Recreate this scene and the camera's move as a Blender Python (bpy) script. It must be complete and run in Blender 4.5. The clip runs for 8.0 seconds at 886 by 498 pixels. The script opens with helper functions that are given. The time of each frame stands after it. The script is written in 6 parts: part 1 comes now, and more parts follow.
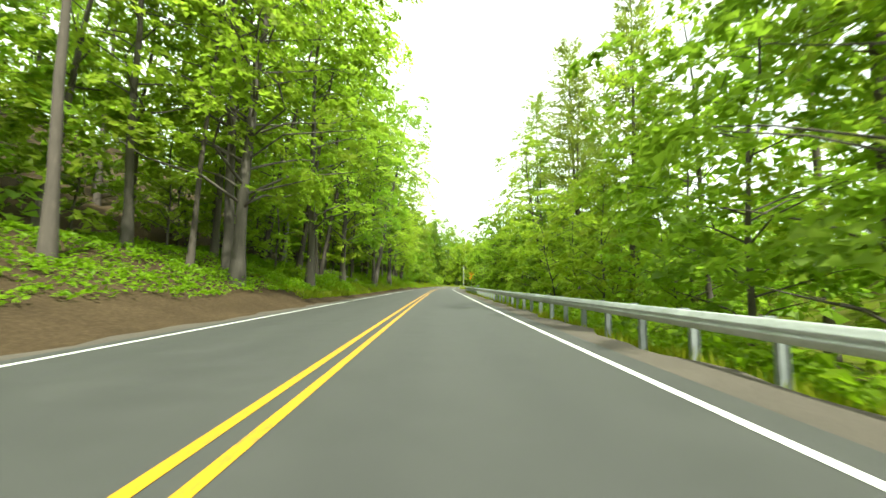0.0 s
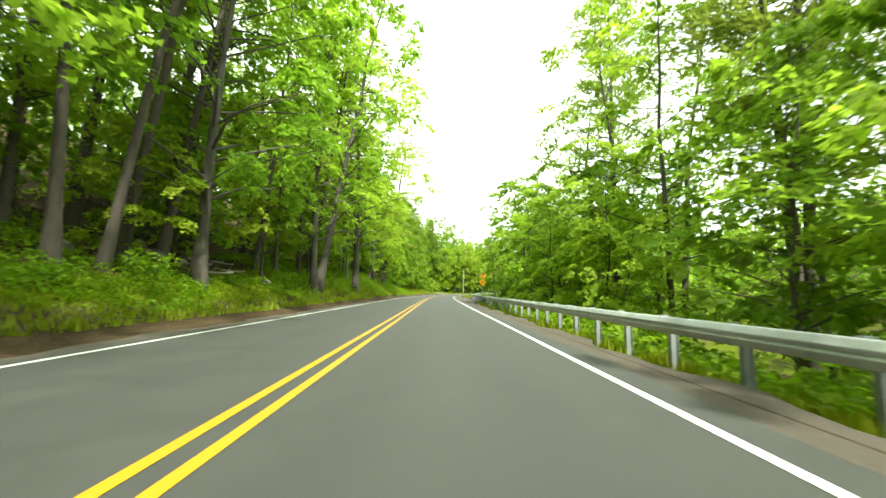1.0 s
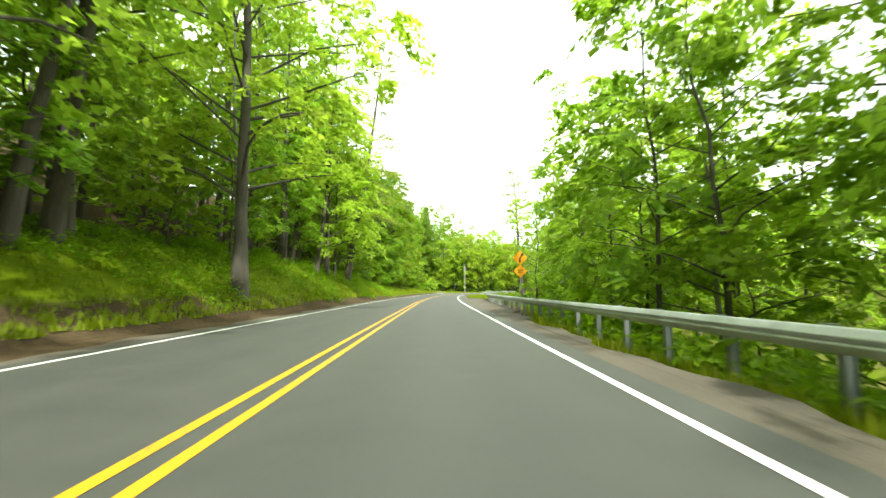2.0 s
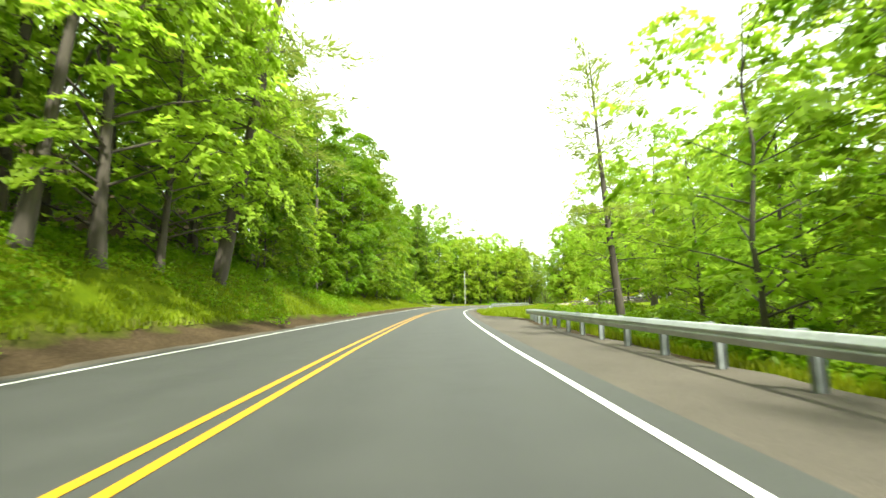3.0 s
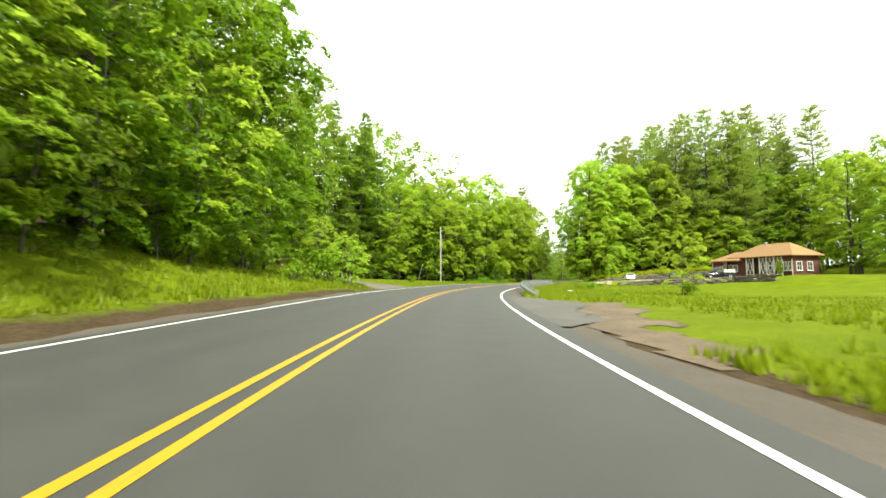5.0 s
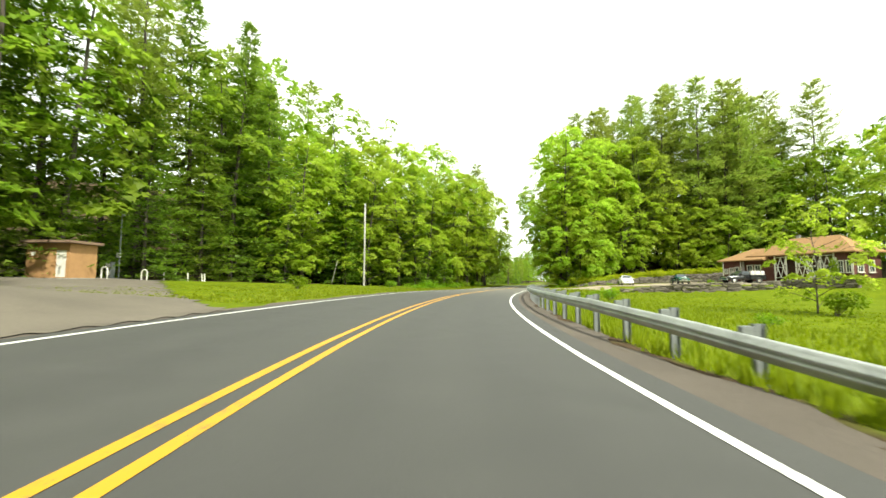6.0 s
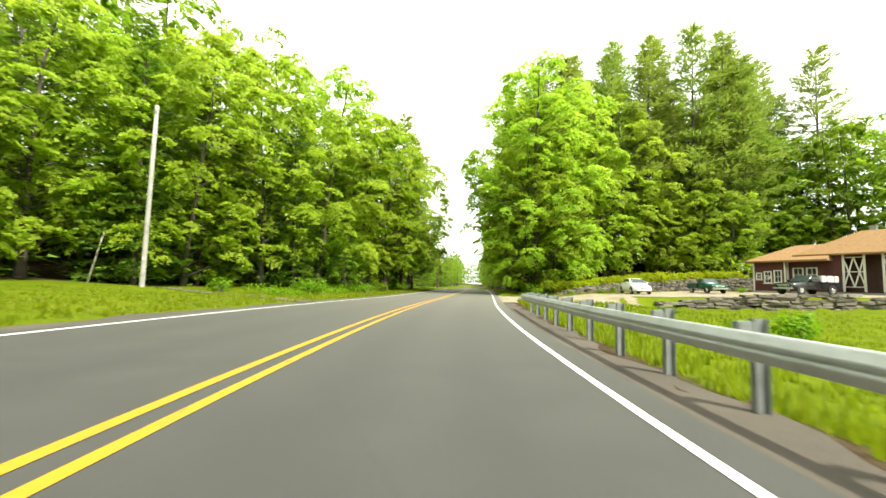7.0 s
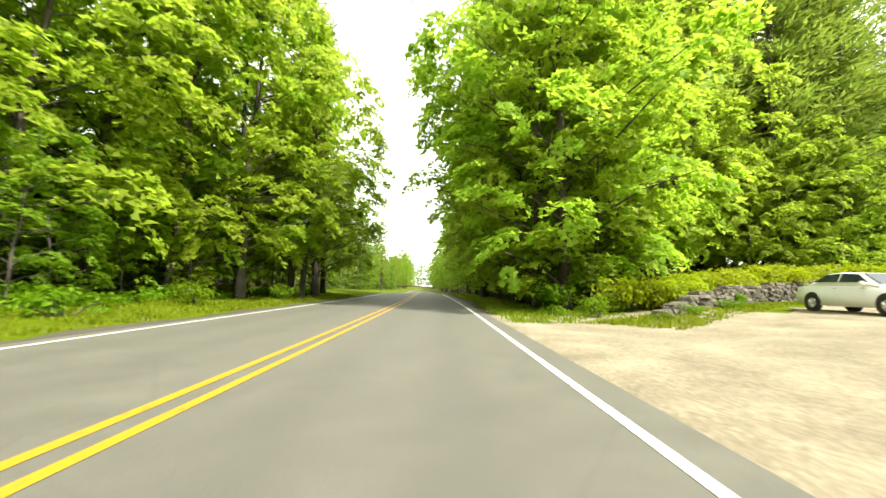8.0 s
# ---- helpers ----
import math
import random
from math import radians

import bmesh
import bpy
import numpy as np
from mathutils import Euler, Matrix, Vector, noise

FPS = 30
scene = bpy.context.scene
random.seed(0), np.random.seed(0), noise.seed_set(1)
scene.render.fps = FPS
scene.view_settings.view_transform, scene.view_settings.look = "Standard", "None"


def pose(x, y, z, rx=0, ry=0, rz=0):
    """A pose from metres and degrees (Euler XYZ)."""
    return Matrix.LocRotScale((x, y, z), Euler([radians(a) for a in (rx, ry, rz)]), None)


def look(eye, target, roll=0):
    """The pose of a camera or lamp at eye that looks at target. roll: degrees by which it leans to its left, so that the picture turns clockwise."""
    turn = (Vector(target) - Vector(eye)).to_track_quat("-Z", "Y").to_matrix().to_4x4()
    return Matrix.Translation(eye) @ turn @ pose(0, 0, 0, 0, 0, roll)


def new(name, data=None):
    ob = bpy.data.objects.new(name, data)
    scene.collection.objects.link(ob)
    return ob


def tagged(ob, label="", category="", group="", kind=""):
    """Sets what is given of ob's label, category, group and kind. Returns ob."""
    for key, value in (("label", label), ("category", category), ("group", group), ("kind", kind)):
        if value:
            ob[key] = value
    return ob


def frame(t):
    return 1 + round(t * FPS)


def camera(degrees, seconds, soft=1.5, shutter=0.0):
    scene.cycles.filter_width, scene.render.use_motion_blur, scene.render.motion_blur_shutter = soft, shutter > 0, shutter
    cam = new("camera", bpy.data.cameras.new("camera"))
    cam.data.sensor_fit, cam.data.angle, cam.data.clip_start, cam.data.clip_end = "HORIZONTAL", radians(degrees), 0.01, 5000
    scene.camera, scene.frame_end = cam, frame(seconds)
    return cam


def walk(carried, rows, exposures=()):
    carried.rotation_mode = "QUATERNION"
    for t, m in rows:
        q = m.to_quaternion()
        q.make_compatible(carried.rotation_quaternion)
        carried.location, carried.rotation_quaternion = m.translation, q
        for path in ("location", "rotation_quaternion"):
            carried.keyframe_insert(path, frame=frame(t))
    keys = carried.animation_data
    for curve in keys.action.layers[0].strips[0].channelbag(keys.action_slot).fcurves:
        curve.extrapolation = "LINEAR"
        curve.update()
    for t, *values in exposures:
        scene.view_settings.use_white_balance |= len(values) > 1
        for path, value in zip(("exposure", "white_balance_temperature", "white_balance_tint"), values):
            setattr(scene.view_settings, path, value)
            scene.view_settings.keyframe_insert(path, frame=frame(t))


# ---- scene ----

# ---- camera and walk ----
cam = camera(94.9, 8.0, soft=1.5, shutter=0.1)
PATH = [
    (0, (0.000, 0.000, 1.20), (0.032, 9.962, 2.070), 0.32),
    (0.5, (-0.003, 14.000, 1.20), (0.080, 23.956, 2.136), -0.25),
    (1, (0.039, 28.000, 1.20), (0.144, 37.946, 2.237), 0.75),
    (1.5, (0.063, 42.000, 1.20), (0.142, 51.942, 2.268), 0.31),
    (2, (0.179, 55.999, 1.20), (0.359, 65.947, 2.207), -0.17),
    (2.4, (0.335, 67.198, 1.20), (0.568, 77.139, 2.262), -0.04),
    (2.8, (0.518, 78.397, 1.20), (0.798, 88.326, 2.350), -0.75),
    (3, (0.621, 83.996, 1.20), (0.919, 93.906, 2.507), -0.85),
    (3.5, (0.828, 97.994, 1.20), (1.089, 107.939, 2.213), 0.29),
    (4, (1.166, 111.990, 1.20), (1.606, 121.935, 2.150), -0.32),
    (4.5, (1.776, 125.976, 1.20), (2.436, 135.924, 1.978), -0.00),
    (5, (2.872, 139.932, 1.20), (4.025, 149.840, 1.911), -0.11),
    (5.3, (3.896, 148.269, 1.20), (5.482, 158.111, 1.984), -0.08),
    (5.5, (4.771, 153.800, 1.20), (6.638, 163.584, 2.086), 0.23),
    (6, (7.717, 167.482, 1.20), (10.372, 177.091, 1.989), 0.09),
    (6.5, (11.986, 180.809, 1.20), (15.543, 190.122, 1.988), -0.31),
    (7, (17.586, 193.634, 1.20), (21.930, 202.602, 2.045), 1.35),
    (7.5, (24.297, 205.918, 1.20), (29.275, 214.540, 2.144), 1.14),
    (8, (31.434, 217.963, 1.20), (36.832, 226.329, 2.130), 1.49),
]
EXPOSURES = [(0.0, 1.1, 6600, -8), (1.7, 1.3, 6600, -8), (3.5, 1.3, 6600, -4), (4.2, 1.25, 6700, -2), (5.5, 0.8, 6700, 0), (6.5, 0.85, 6800, 0), (8.0, 1.05, 6800, 3)]
walk(cam, [(t, look(eye, target, roll)) for t, eye, target, roll in PATH], EXPOSURES)

# ---- world, sun ----
SUN_TO = Vector((0.3, -0.8, 1.12)).normalized()
world = bpy.data.worlds.new("world")
scene.world = world
world.use_nodes = True
wn = world.node_tree
wn.nodes.clear()


def wnode(kind, **kw):
    n = wn.nodes.new(kind)
    for k, v in kw.items():
        n.inputs[k].default_value = v
    return n


sky = wn.nodes.new("ShaderNodeTexSky")
sky.sky_type = "NISHITA"
sky.sun_disc = False
sky.sun_elevation = math.asin(SUN_TO.z)
sky.sun_rotation = math.atan2(SUN_TO.x, SUN_TO.y)
# thin bright cloud over nearly all of the sky, with faint grey bellies
wco = wn.nodes.new("ShaderNodeTexCoord")
wmap = wn.nodes.new("ShaderNodeMapping")
wmap.inputs["Scale"].default_value = (1.0, 1.0, 2.6)
wnoise = wnode("ShaderNodeTexNoise", Scale=2.2, Detail=5.0, Roughness=0.55)
wramp = wn.nodes.new("ShaderNodeValToRGB")
wramp.color_ramp.elements[0].position = 0.3
wramp.color_ramp.elements[0].color = (7.6, 7.8, 7.7, 1)
wramp.color_ramp.elements[1].position = 0.62
wramp.color_ramp.elements[1].color = (11.6, 11.5, 10.9, 1)
wmix = wn.nodes.new("ShaderNodeMix")
wmix.data_type = "RGBA"
wmix.inputs["Factor"].default_value = 0.88
wbg = wnode("ShaderNodeBackground", Strength=0.13)
wout = wn.nodes.new("ShaderNodeOutputWorld")
wn.links.new(wco.outputs["Generated"], wmap.inputs["Vector"])
wn.links.new(wmap.outputs["Vector"], wnoise.inputs["Vector"])
wn.links.new(wnoise.outputs["Fac"], wramp.inputs["Fac"])
wn.links.new(sky.outputs["Color"], wmix.inputs["A"])
wn.links.new(wramp.outputs["Color"], wmix.inputs["B"])
wn.links.new(wmix.outputs["Result"], wbg.inputs["Color"])
wn.links.new(wbg.outputs["Background"], wout.inputs["Surface"])

sun_data = bpy.data.lights.new("sun", "SUN")
sun_data.energy = 5.0
sun_data.angle = radians(3.0)
sun_data.color = (1.0, 0.95, 0.86)
sun = new("sun", sun_data)
sun.matrix_world = look(SUN_TO * 100, (0, 0, 0))

# ---- materials ----


class Mat:
    """A small builder for node materials."""

    def __init__(self, name):
        self.m = bpy.data.materials.new(name)
        self.m.use_nodes = True
        self.t = self.m.node_tree
        self.b = self.t.nodes["Principled BSDF"]
        self.out = self.t.nodes["Material Output"]

    def node(self, kind, **kw):
        n = self.t.nodes.new(kind)
        for k, v in kw.items():
            n.inputs[k.replace("_", " ")].default_value = v
        return n

    def link(self, a, b):
        self.t.links.new(a, b)
        return self

    def coords(self, kind="Object", scale=(1, 1, 1)):
        c = self.node("ShaderNodeTexCoord")
        mp = self.node("ShaderNodeMapping", Scale=scale)
        self.link(c.outputs[kind], mp.inputs["Vector"])
        return mp.outputs["Vector"]

    def position(self, scale=(1, 1, 1)):
        g = self.node("ShaderNodeNewGeometry")
        mp = self.node("ShaderNodeMapping", Scale=scale)
        self.link(g.outputs["Position"], mp.inputs["Vector"])
        return mp.outputs["Vector"]

    def noise(self, vec, scale, detail=4.0, rough=0.55):
        n = self.node("ShaderNodeTexNoise", Scale=scale, Detail=detail, Roughness=rough)
        self.link(vec, n.inputs["Vector"])
        return n.outputs["Fac"]

    def ramp(self, fac, stops):
        r = self.node("ShaderNodeValToRGB")
        e = r.color_ramp.elements
        while len(e) < len(stops):
            e.new(0.5)
        for el, (p, c) in zip(e, stops):
            el.position = p
            el.color = (*c, 1)
        self.link(fac, r.inputs["Fac"])
        return r.outputs["Color"]

    def mix(self, fac, a, b, blend="MIX"):
        n = self.node("ShaderNodeMix")
        n.data_type = "RGBA"
        n.blend_type = blend
        for v, k in ((fac, "Factor"), (a, "A"), (b, "B")):
            s = n.inputs[k]
            if k != "Factor":
                s = [i for i in n.inputs if i.name == k and i.type == "RGBA"][0]
            if isinstance(v, (int, float)):
                s.default_value = v
            elif isinstance(v, tuple):
                s.default_value = (*v, 1)
            else:
                self.link(v, s)
        return [o for o in n.outputs if o.type == "RGBA"][0]

    def math(self, op, a, b=0.0):
        n = self.node("ShaderNodeMath")
        n.operation = op
        for i, v in enumerate((a, b)):
            if isinstance(v, (int, float)):
                n.inputs[i].default_value = v
            else:
                self.link(v, n.inputs[i])
        return n.outputs[0]

    def attr(self, name):
        n = self.node("ShaderNodeAttribute")
        n.attribute_name = name
        return n.outputs["Fac"]

    def bump(self, height, strength=0.4, dist=0.02):
        n = self.node("ShaderNodeBump", Strength=strength, Distance=dist)
        self.link(height, n.inputs["Height"])
        self.link(n.outputs["Normal"], self.b.inputs["Normal"])
        return self

    def set(self, color=None, rough=None, metal=None):
        for v, k in ((color, "Base Color"), (rough, "Roughness"), (metal, "Metallic")):
            if v is None:
                continue
            if isinstance(v, (int, float)):
                self.b.inputs[k].default_value = v
            elif isinstance(v, tuple):
                self.b.inputs[k].default_value = (*v, 1)
            else:
                self.link(v, self.b.inputs[k])
        return self


def leaf_material(name, dark, light, trans=0.45, rough=0.5):
    """Leaves: colour varies from leaf to leaf and from tree to tree, and light comes through."""
    k = Mat(name)
    geo = k.node("ShaderNodeNewGeometry")
    obj = k.node("ShaderNodeObjectInfo")
    base = k.mix(geo.outputs["Random Per Island"], dark, light)
    n = k.noise(k.position(), 0.35, 2)
    base = k.mix(k.math("MULTIPLY", n, 0.55), base, tuple(min(1, c * 1.35) for c in light))
    hsv = k.node("ShaderNodeHueSaturation")
    k.link(k.math("ADD", k.math("MULTIPLY", obj.outputs["Random"], 0.04), 0.466), hsv.inputs["Hue"])
    k.link(k.math("ADD", k.math("MULTIPLY", obj.outputs["Random"], 0.35), 0.83), hsv.inputs["Value"])
    k.link(base, hsv.inputs["Color"])
    k.set(hsv.outputs["Color"], rough)
    k.b.inputs["Specular IOR Level"].default_value = 0.2
    tr = k.node("ShaderNodeBsdfTranslucent")
    k.link(k.mix(0.5, hsv.outputs["Color"], tuple(min(1, c * 2.0) for c in light)), tr.inputs["Color"])
    ms = k.node("ShaderNodeMixShader", Fac=trans)
    k.link(k.b.outputs["BSDF"], ms.inputs[1]).link(tr.outputs["BSDF"], ms.inputs[2])
    k.link(ms.outputs["Shader"], k.out.inputs["Surface"])
    return k.m


def bark_material(name, a, b, scale=1.0):
    k = Mat(name)
    v = k.coords("Object", (6 * scale, 6 * scale, 0.9 * scale))
    n = k.noise(v, 2.0, 6, 0.65)
    n2 = k.noise(k.coords("Object"), 0.6, 3)
    c = k.mix(n2, k.ramp(n, [(0.3, tuple(x * 0.5 for x in a)), (0.55, a), (0.75, b)]), tuple(x * 0.8 for x in b))
    k.set(c, 0.92).bump(n, 0.7, 0.03)
    return k.m


def speckled(name, stops, scale, rough=0.85, bump=0.3, big=0.5, dist=0.01):
    k = Mat(name)
    v = k.position()
    n = k.noise(v, scale, 6, 0.7)
    n2 = k.noise(v, big, 3)
    c = k.ramp(k.math("ADD", k.math("MULTIPLY", n, 0.6), k.math("MULTIPLY", n2, 0.4)), stops)
    k.set(c, rough).bump(n, bump, dist)
    return k.m


LEAF_BRIGHT = leaf_material("maple_leaves", (0.115, 0.2, 0.014), (0.29, 0.405, 0.038), 0.62)
LEAF_MID = leaf_material("forest_leaves", (0.074, 0.148, 0.01), (0.185, 0.29, 0.024), 0.6)
LEAF_DEEP = leaf_material("hemlock_leaves", (0.045, 0.1, 0.01), (0.125, 0.205, 0.018), 0.45)
# leaf green darkened so that shade sits in the colour itself
LEAF_SHADED = leaf_material("oak_leaves", (0.05, 0.11, 0.005), (0.13, 0.22, 0.01), 0.5)
NEEDLE = leaf_material("pine_needles", (0.085, 0.145, 0.018), (0.215, 0.285, 0.042), 0.45)
HEDGE = leaf_material("yellow_green_hedge_leaves", (0.11, 0.17, 0.004), (0.27, 0.33, 0.01), 0.5)
SHRUB = leaf_material("shrub_leaves", (0.06, 0.135, 0.005), (0.145, 0.25, 0.009), 0.5)
GRASS = leaf_material("grass_blades", (0.08, 0.135, 0.004), (0.175, 0.225, 0.009), 0.45)
BARK = bark_material("grey_brown_bark", (0.06, 0.05, 0.04), (0.135, 0.115, 0.095))
BARK_DARK = bark_material("dark_pine_bark", (0.05, 0.04, 0.033), (0.125, 0.1, 0.08))
BARK_PALE = bark_material("pale_bark", (0.2, 0.18, 0.15), (0.4, 0.37, 0.32))


def asphalt_material():
    k = Mat("worn_asphalt")
    v = k.position()
    fine = k.noise(v, 90, 4, 0.7)
    mid = k.noise(v, 1.3, 4)
    tracks = k.attr("track")
    c = k.ramp(k.math("ADD", k.math("MULTIPLY", fine, 0.78), k.math("MULTIPLY", mid, 0.22)),
               [(0.3, (0.03, 0.03, 0.029)), (0.5, (0.051, 0.051, 0.049)), (0.72, (0.085, 0.084, 0.08))])
    c = k.mix(k.math("MULTIPLY", tracks, 0.35), c, (0.036, 0.036, 0.036))
    # colour multiplied down before the bend and up, warmer, past it
    c = k.mix(k.attr("pale"), k.mix(1.0, c, (0.74, 0.74, 0.71), "MULTIPLY"), k.mix(1.0, c, (2.15, 2.03, 1.75), "MULTIPLY"))
    # hairline cracks
    vo = k.node("ShaderNodeTexVoronoi", Scale=0.35)
    vo.feature = "DISTANCE_TO_EDGE"
    wob = k.mix(0.25, v, k.node("ShaderNodeTexNoise", Scale=1.2).outputs["Color"])
    k.link(wob, vo.inputs["Vector"])
    crack = k.math("LESS_THAN", vo.outputs["Distance"], 0.006)
    c = k.mix(k.math("MULTIPLY", crack, 0.1), c, (0.018, 0.018, 0.018))
    k.set(c, k.math("ADD", k.math("MULTIPLY", mid, 0.2), 0.66)).bump(fine, 0.35, 0.006)
    return k.m


def paint_material(name, color, worn):
    k = Mat(name)
    v = k.position()
    n = k.noise(v, 14, 6, 0.75)
    n2 = k.noise(v, 1.1, 3)
    wear = k.math("GREATER_THAN", k.math("ADD", k.math("MULTIPLY", n, 0.7), k.math("MULTIPLY", n2, 0.3)), worn)
    k.set(k.mix(wear, color, (0.06, 0.06, 0.058)), 0.6).bump(n, 0.2, 0.004)
    return k.m


ASPHALT = asphalt_material()
PAINT_WHITE = paint_material("worn_white_road_paint", (0.6, 0.6, 0.57), 0.59)
PAINT_YELLOW = paint_material("worn_yellow_road_paint", (0.43, 0.22, 0.008), 0.6)
GRAVEL = speckled("roadside_gravel", [(0.3, (0.04, 0.032, 0.024)), (0.5, (0.068, 0.055, 0.043)), (0.7, (0.11, 0.09, 0.07))], 26, 0.95, 0.6, 0.4, 0.02)
SAND = speckled("pale_sandy_gravel", [(0.34, (0.11, 0.088, 0.057)), (0.5, (0.23, 0.19, 0.13)), (0.66, (0.37, 0.325, 0.24))], 13, 0.95, 0.8, 0.6, 0.04)


def ground_material():
    k = Mat("verge_ground")
    v = k.position()
    fine = k.noise(v, 9, 6, 0.7)
    mid = k.noise(v, 0.55, 4, 0.6)
    grass = k.ramp(k.math("ADD", k.math("MULTIPLY", fine, 0.6), k.math("MULTIPLY", mid, 0.4)),
                   [(0.32, (0.05, 0.078, 0.002)), (0.5, (0.088, 0.122, 0.003)), (0.68, (0.145, 0.175, 0.005))])
    litter = k.ramp(k.math("ADD", k.math("MULTIPLY", fine, 0.7), k.math("MULTIPLY", mid, 0.3)),
                    [(0.3, (0.024, 0.017, 0.01)), (0.5, (0.054, 0.037, 0.021)), (0.72, (0.1, 0.07, 0.04))])
    m = k.node("ShaderNodeMapRange", From_Min=0.35, From_Max=0.65)
    k.link(k.math("ADD", k.attr("litter"), k.math("MULTIPLY", k.math("SUBTRACT", mid, 0.5), 0.9)), m.inputs["Value"])
    k.set(k.mix(m.outputs["Result"], grass, litter), 0.95).bump(fine, 0.8, 0.05)
    k.b.inputs["Specular IOR Level"].default_value = 0.08
    return k.m


GROUND = ground_material()


def plain(name, color, rough=0.6, metal=0.0, var=0.15, scale=3.0, bump=0.1, detail=5):
    """One surface with soft stains and a fine grain."""
    k = Mat(name)
    v = k.coords("Object")
    n = k.noise(v, scale, detail, 0.6)
    n2 = k.noise(v, scale * 12, 3)
    c = k.ramp(k.math("ADD", k.math("MULTIPLY", n, 0.7), k.math("MULTIPLY", n2, 0.3)),
               [(0.25, tuple(max(0, x * (1 - 1.6 * var)) for x in color)), (0.5, color), (0.75, tuple(min(1, x * (1 + var)) for x in color))])
    k.set(c, rough, metal)
    if bump:
        k.bump(n2, bump, 0.01)
    return k.m


GALV = plain("weathered_galvanised_steel", (0.5, 0.52, 0.51), 0.48, 0.35, 0.25, 1.6, 0.08)
POST_STEEL = plain("dull_galvanised_posts", (0.25, 0.265, 0.27), 0.6, 0.4, 0.3, 3.0, 0.08)
WOOD_POLE = plain("weathered_pole_wood", (0.31, 0.3, 0.27), 0.9, 0, 0.3, 2.0, 0.4)
SIGN_ORANGE = plain("amber_sign_sheeting", (0.85, 0.36, 0.01), 0.45, 0, 0.06, 3.0, 0)
BLACK_PAINT = plain("black_sign_paint", (0.02, 0.02, 0.02), 0.5, 0, 0.1, 3.0, 0)

# ---- geometry helpers ----


def mesh_object(name, verts, faces, mat, parent=None, smooth=False, label=""):
    me = bpy.data.meshes.new(name)
    me.from_pydata([tuple(map(float, p)) for p in verts], [], [tuple(map(int, f)) for f in faces])
    me.materials.append(mat)
    if smooth:
        me.polygons.foreach_set("use_smooth", [True] * len(me.polygons))
    me.update()
    ob = new(name, me)
    ob.parent = parent
    if label:
        ob["label"] = label
    return ob


def part(name, bm, mat, parent=None, label="", smooth=False):
    me = bpy.data.meshes.new(name)
    bm.to_mesh(me)
    bm.free()
    me.materials.append(mat)
    if smooth:
        me.polygons.foreach_set("use_smooth", [True] * len(me.polygons))
    ob = new(name, me)
    ob.parent = parent
    if label:
        ob["label"] = label
    return ob


def empty(name, m, label, category, group=""):
    ob = new(name)
    ob.empty_display_size = 0.2
    ob.matrix_basis = m
    return tagged(ob, label, category, group)


def box(bm, lo, hi, m=None, bevel=0.0):
    """A box between two corners, with its edges rounded."""
    lo, hi = Vector(lo), Vector(hi)
    made = bmesh.ops.create_cube(bm, size=1.0, matrix=Matrix.LocRotScale((lo + hi) / 2, None, hi - lo))["verts"]
    if bevel:
        edges = list({e for v in made for e in v.link_edges})
        made = bmesh.ops.bevel(bm, geom=edges, offset=bevel, segments=2, affect="EDGES")["verts"]
    if m:
        bmesh.ops.transform(bm, matrix=m, verts=made)
    return made


def rod(bm, a, b, ra, rb=None, sides=8):
    a, b = Vector(a), Vector(b)
    rot = (b - a).to_track_quat("Z", "Y").to_matrix().to_4x4()
    return bmesh.ops.create_cone(bm, cap_ends=True, segments=sides, radius1=ra, radius2=ra if rb is None else rb,
                                 depth=(b - a).length, matrix=Matrix.Translation((a + b) / 2) @ rot)["verts"]


# ---- the road's line: station s along the lane, offset d to its right ----
HEADING = [(-300, -0.2), (0, 0.3), (28, -0.2), (56, -0.6), (84, -1.25), (98, -1.05), (112, -2.1), (126, -3.35), (140, -6.2), (154, -10.35),
           (168, -15.0), (182, -20.45), (196, -25.4), (210, -29.5), (224, -32.4), (240, -32.2), (275, -30.5), (330, -30.0), (900, -30.0)]
S0, S1 = -300.0, 900.0
ST = np.arange(S0, S1 + 1, 1.0)
HD = np.radians(np.interp(ST, *zip(*HEADING)))
_mid = (HD[1:] + HD[:-1]) / 2
LX = np.concatenate([[0], np.cumsum(-np.sin(_mid))])
LY = np.concatenate([[0], np.cumsum(np.cos(_mid))])
LX, LY = LX - np.interp(0, ST, LX), LY - np.interp(0, ST, LY)
BANK = [(-300, 0), (135, 0), (165, 0.035), (200, 0.035), (228, 0.0), (900, 0)]


def at_road(s, d):
    h = np.interp(s, ST, HD)
    return np.interp(s, ST, LX) + d * np.cos(h), np.interp(s, ST, LY) + d * np.sin(h)


def road_z(s, d):
    far = np.clip((s - 290) / 120, 0, 1)
    return -np.interp(s, *zip(*BANK)) * np.clip(d, -9, 5) - 1.2 * np.sin(far * math.pi / 2) + np.clip((s - 480) / 200, 0, 1) * 1.6


def centre(s):
    """Offset of the double yellow line."""
    return np.interp(s, [-300, 0, 45, 95, 125, 155, 175, 230, 900], [-1.6, -1.6, -1.85, -2.45, -2.25, -2.3, -2.55, -2.6, -2.6])


def road_sd(x, y):
    """Nearest station and offset for arrays of places."""
    x, y = np.atleast_1d(x), np.atleast_1d(y)
    s, d = np.empty(len(x)), np.empty(len(x))
    for i in range(0, len(x), 4000):
        q = slice(i, i + 4000)
        j = np.argmin((x[q, None] - LX) ** 2 + (y[q, None] - LY) ** 2, 1)
        dx, dy, h = x[q] - LX[j], y[q] - LY[j], HD[j]
        s[q] = ST[j] - dx * np.sin(h) + dy * np.cos(h)
        d[q] = dx * np.cos(h) + dy * np.sin(h)
    return s, d


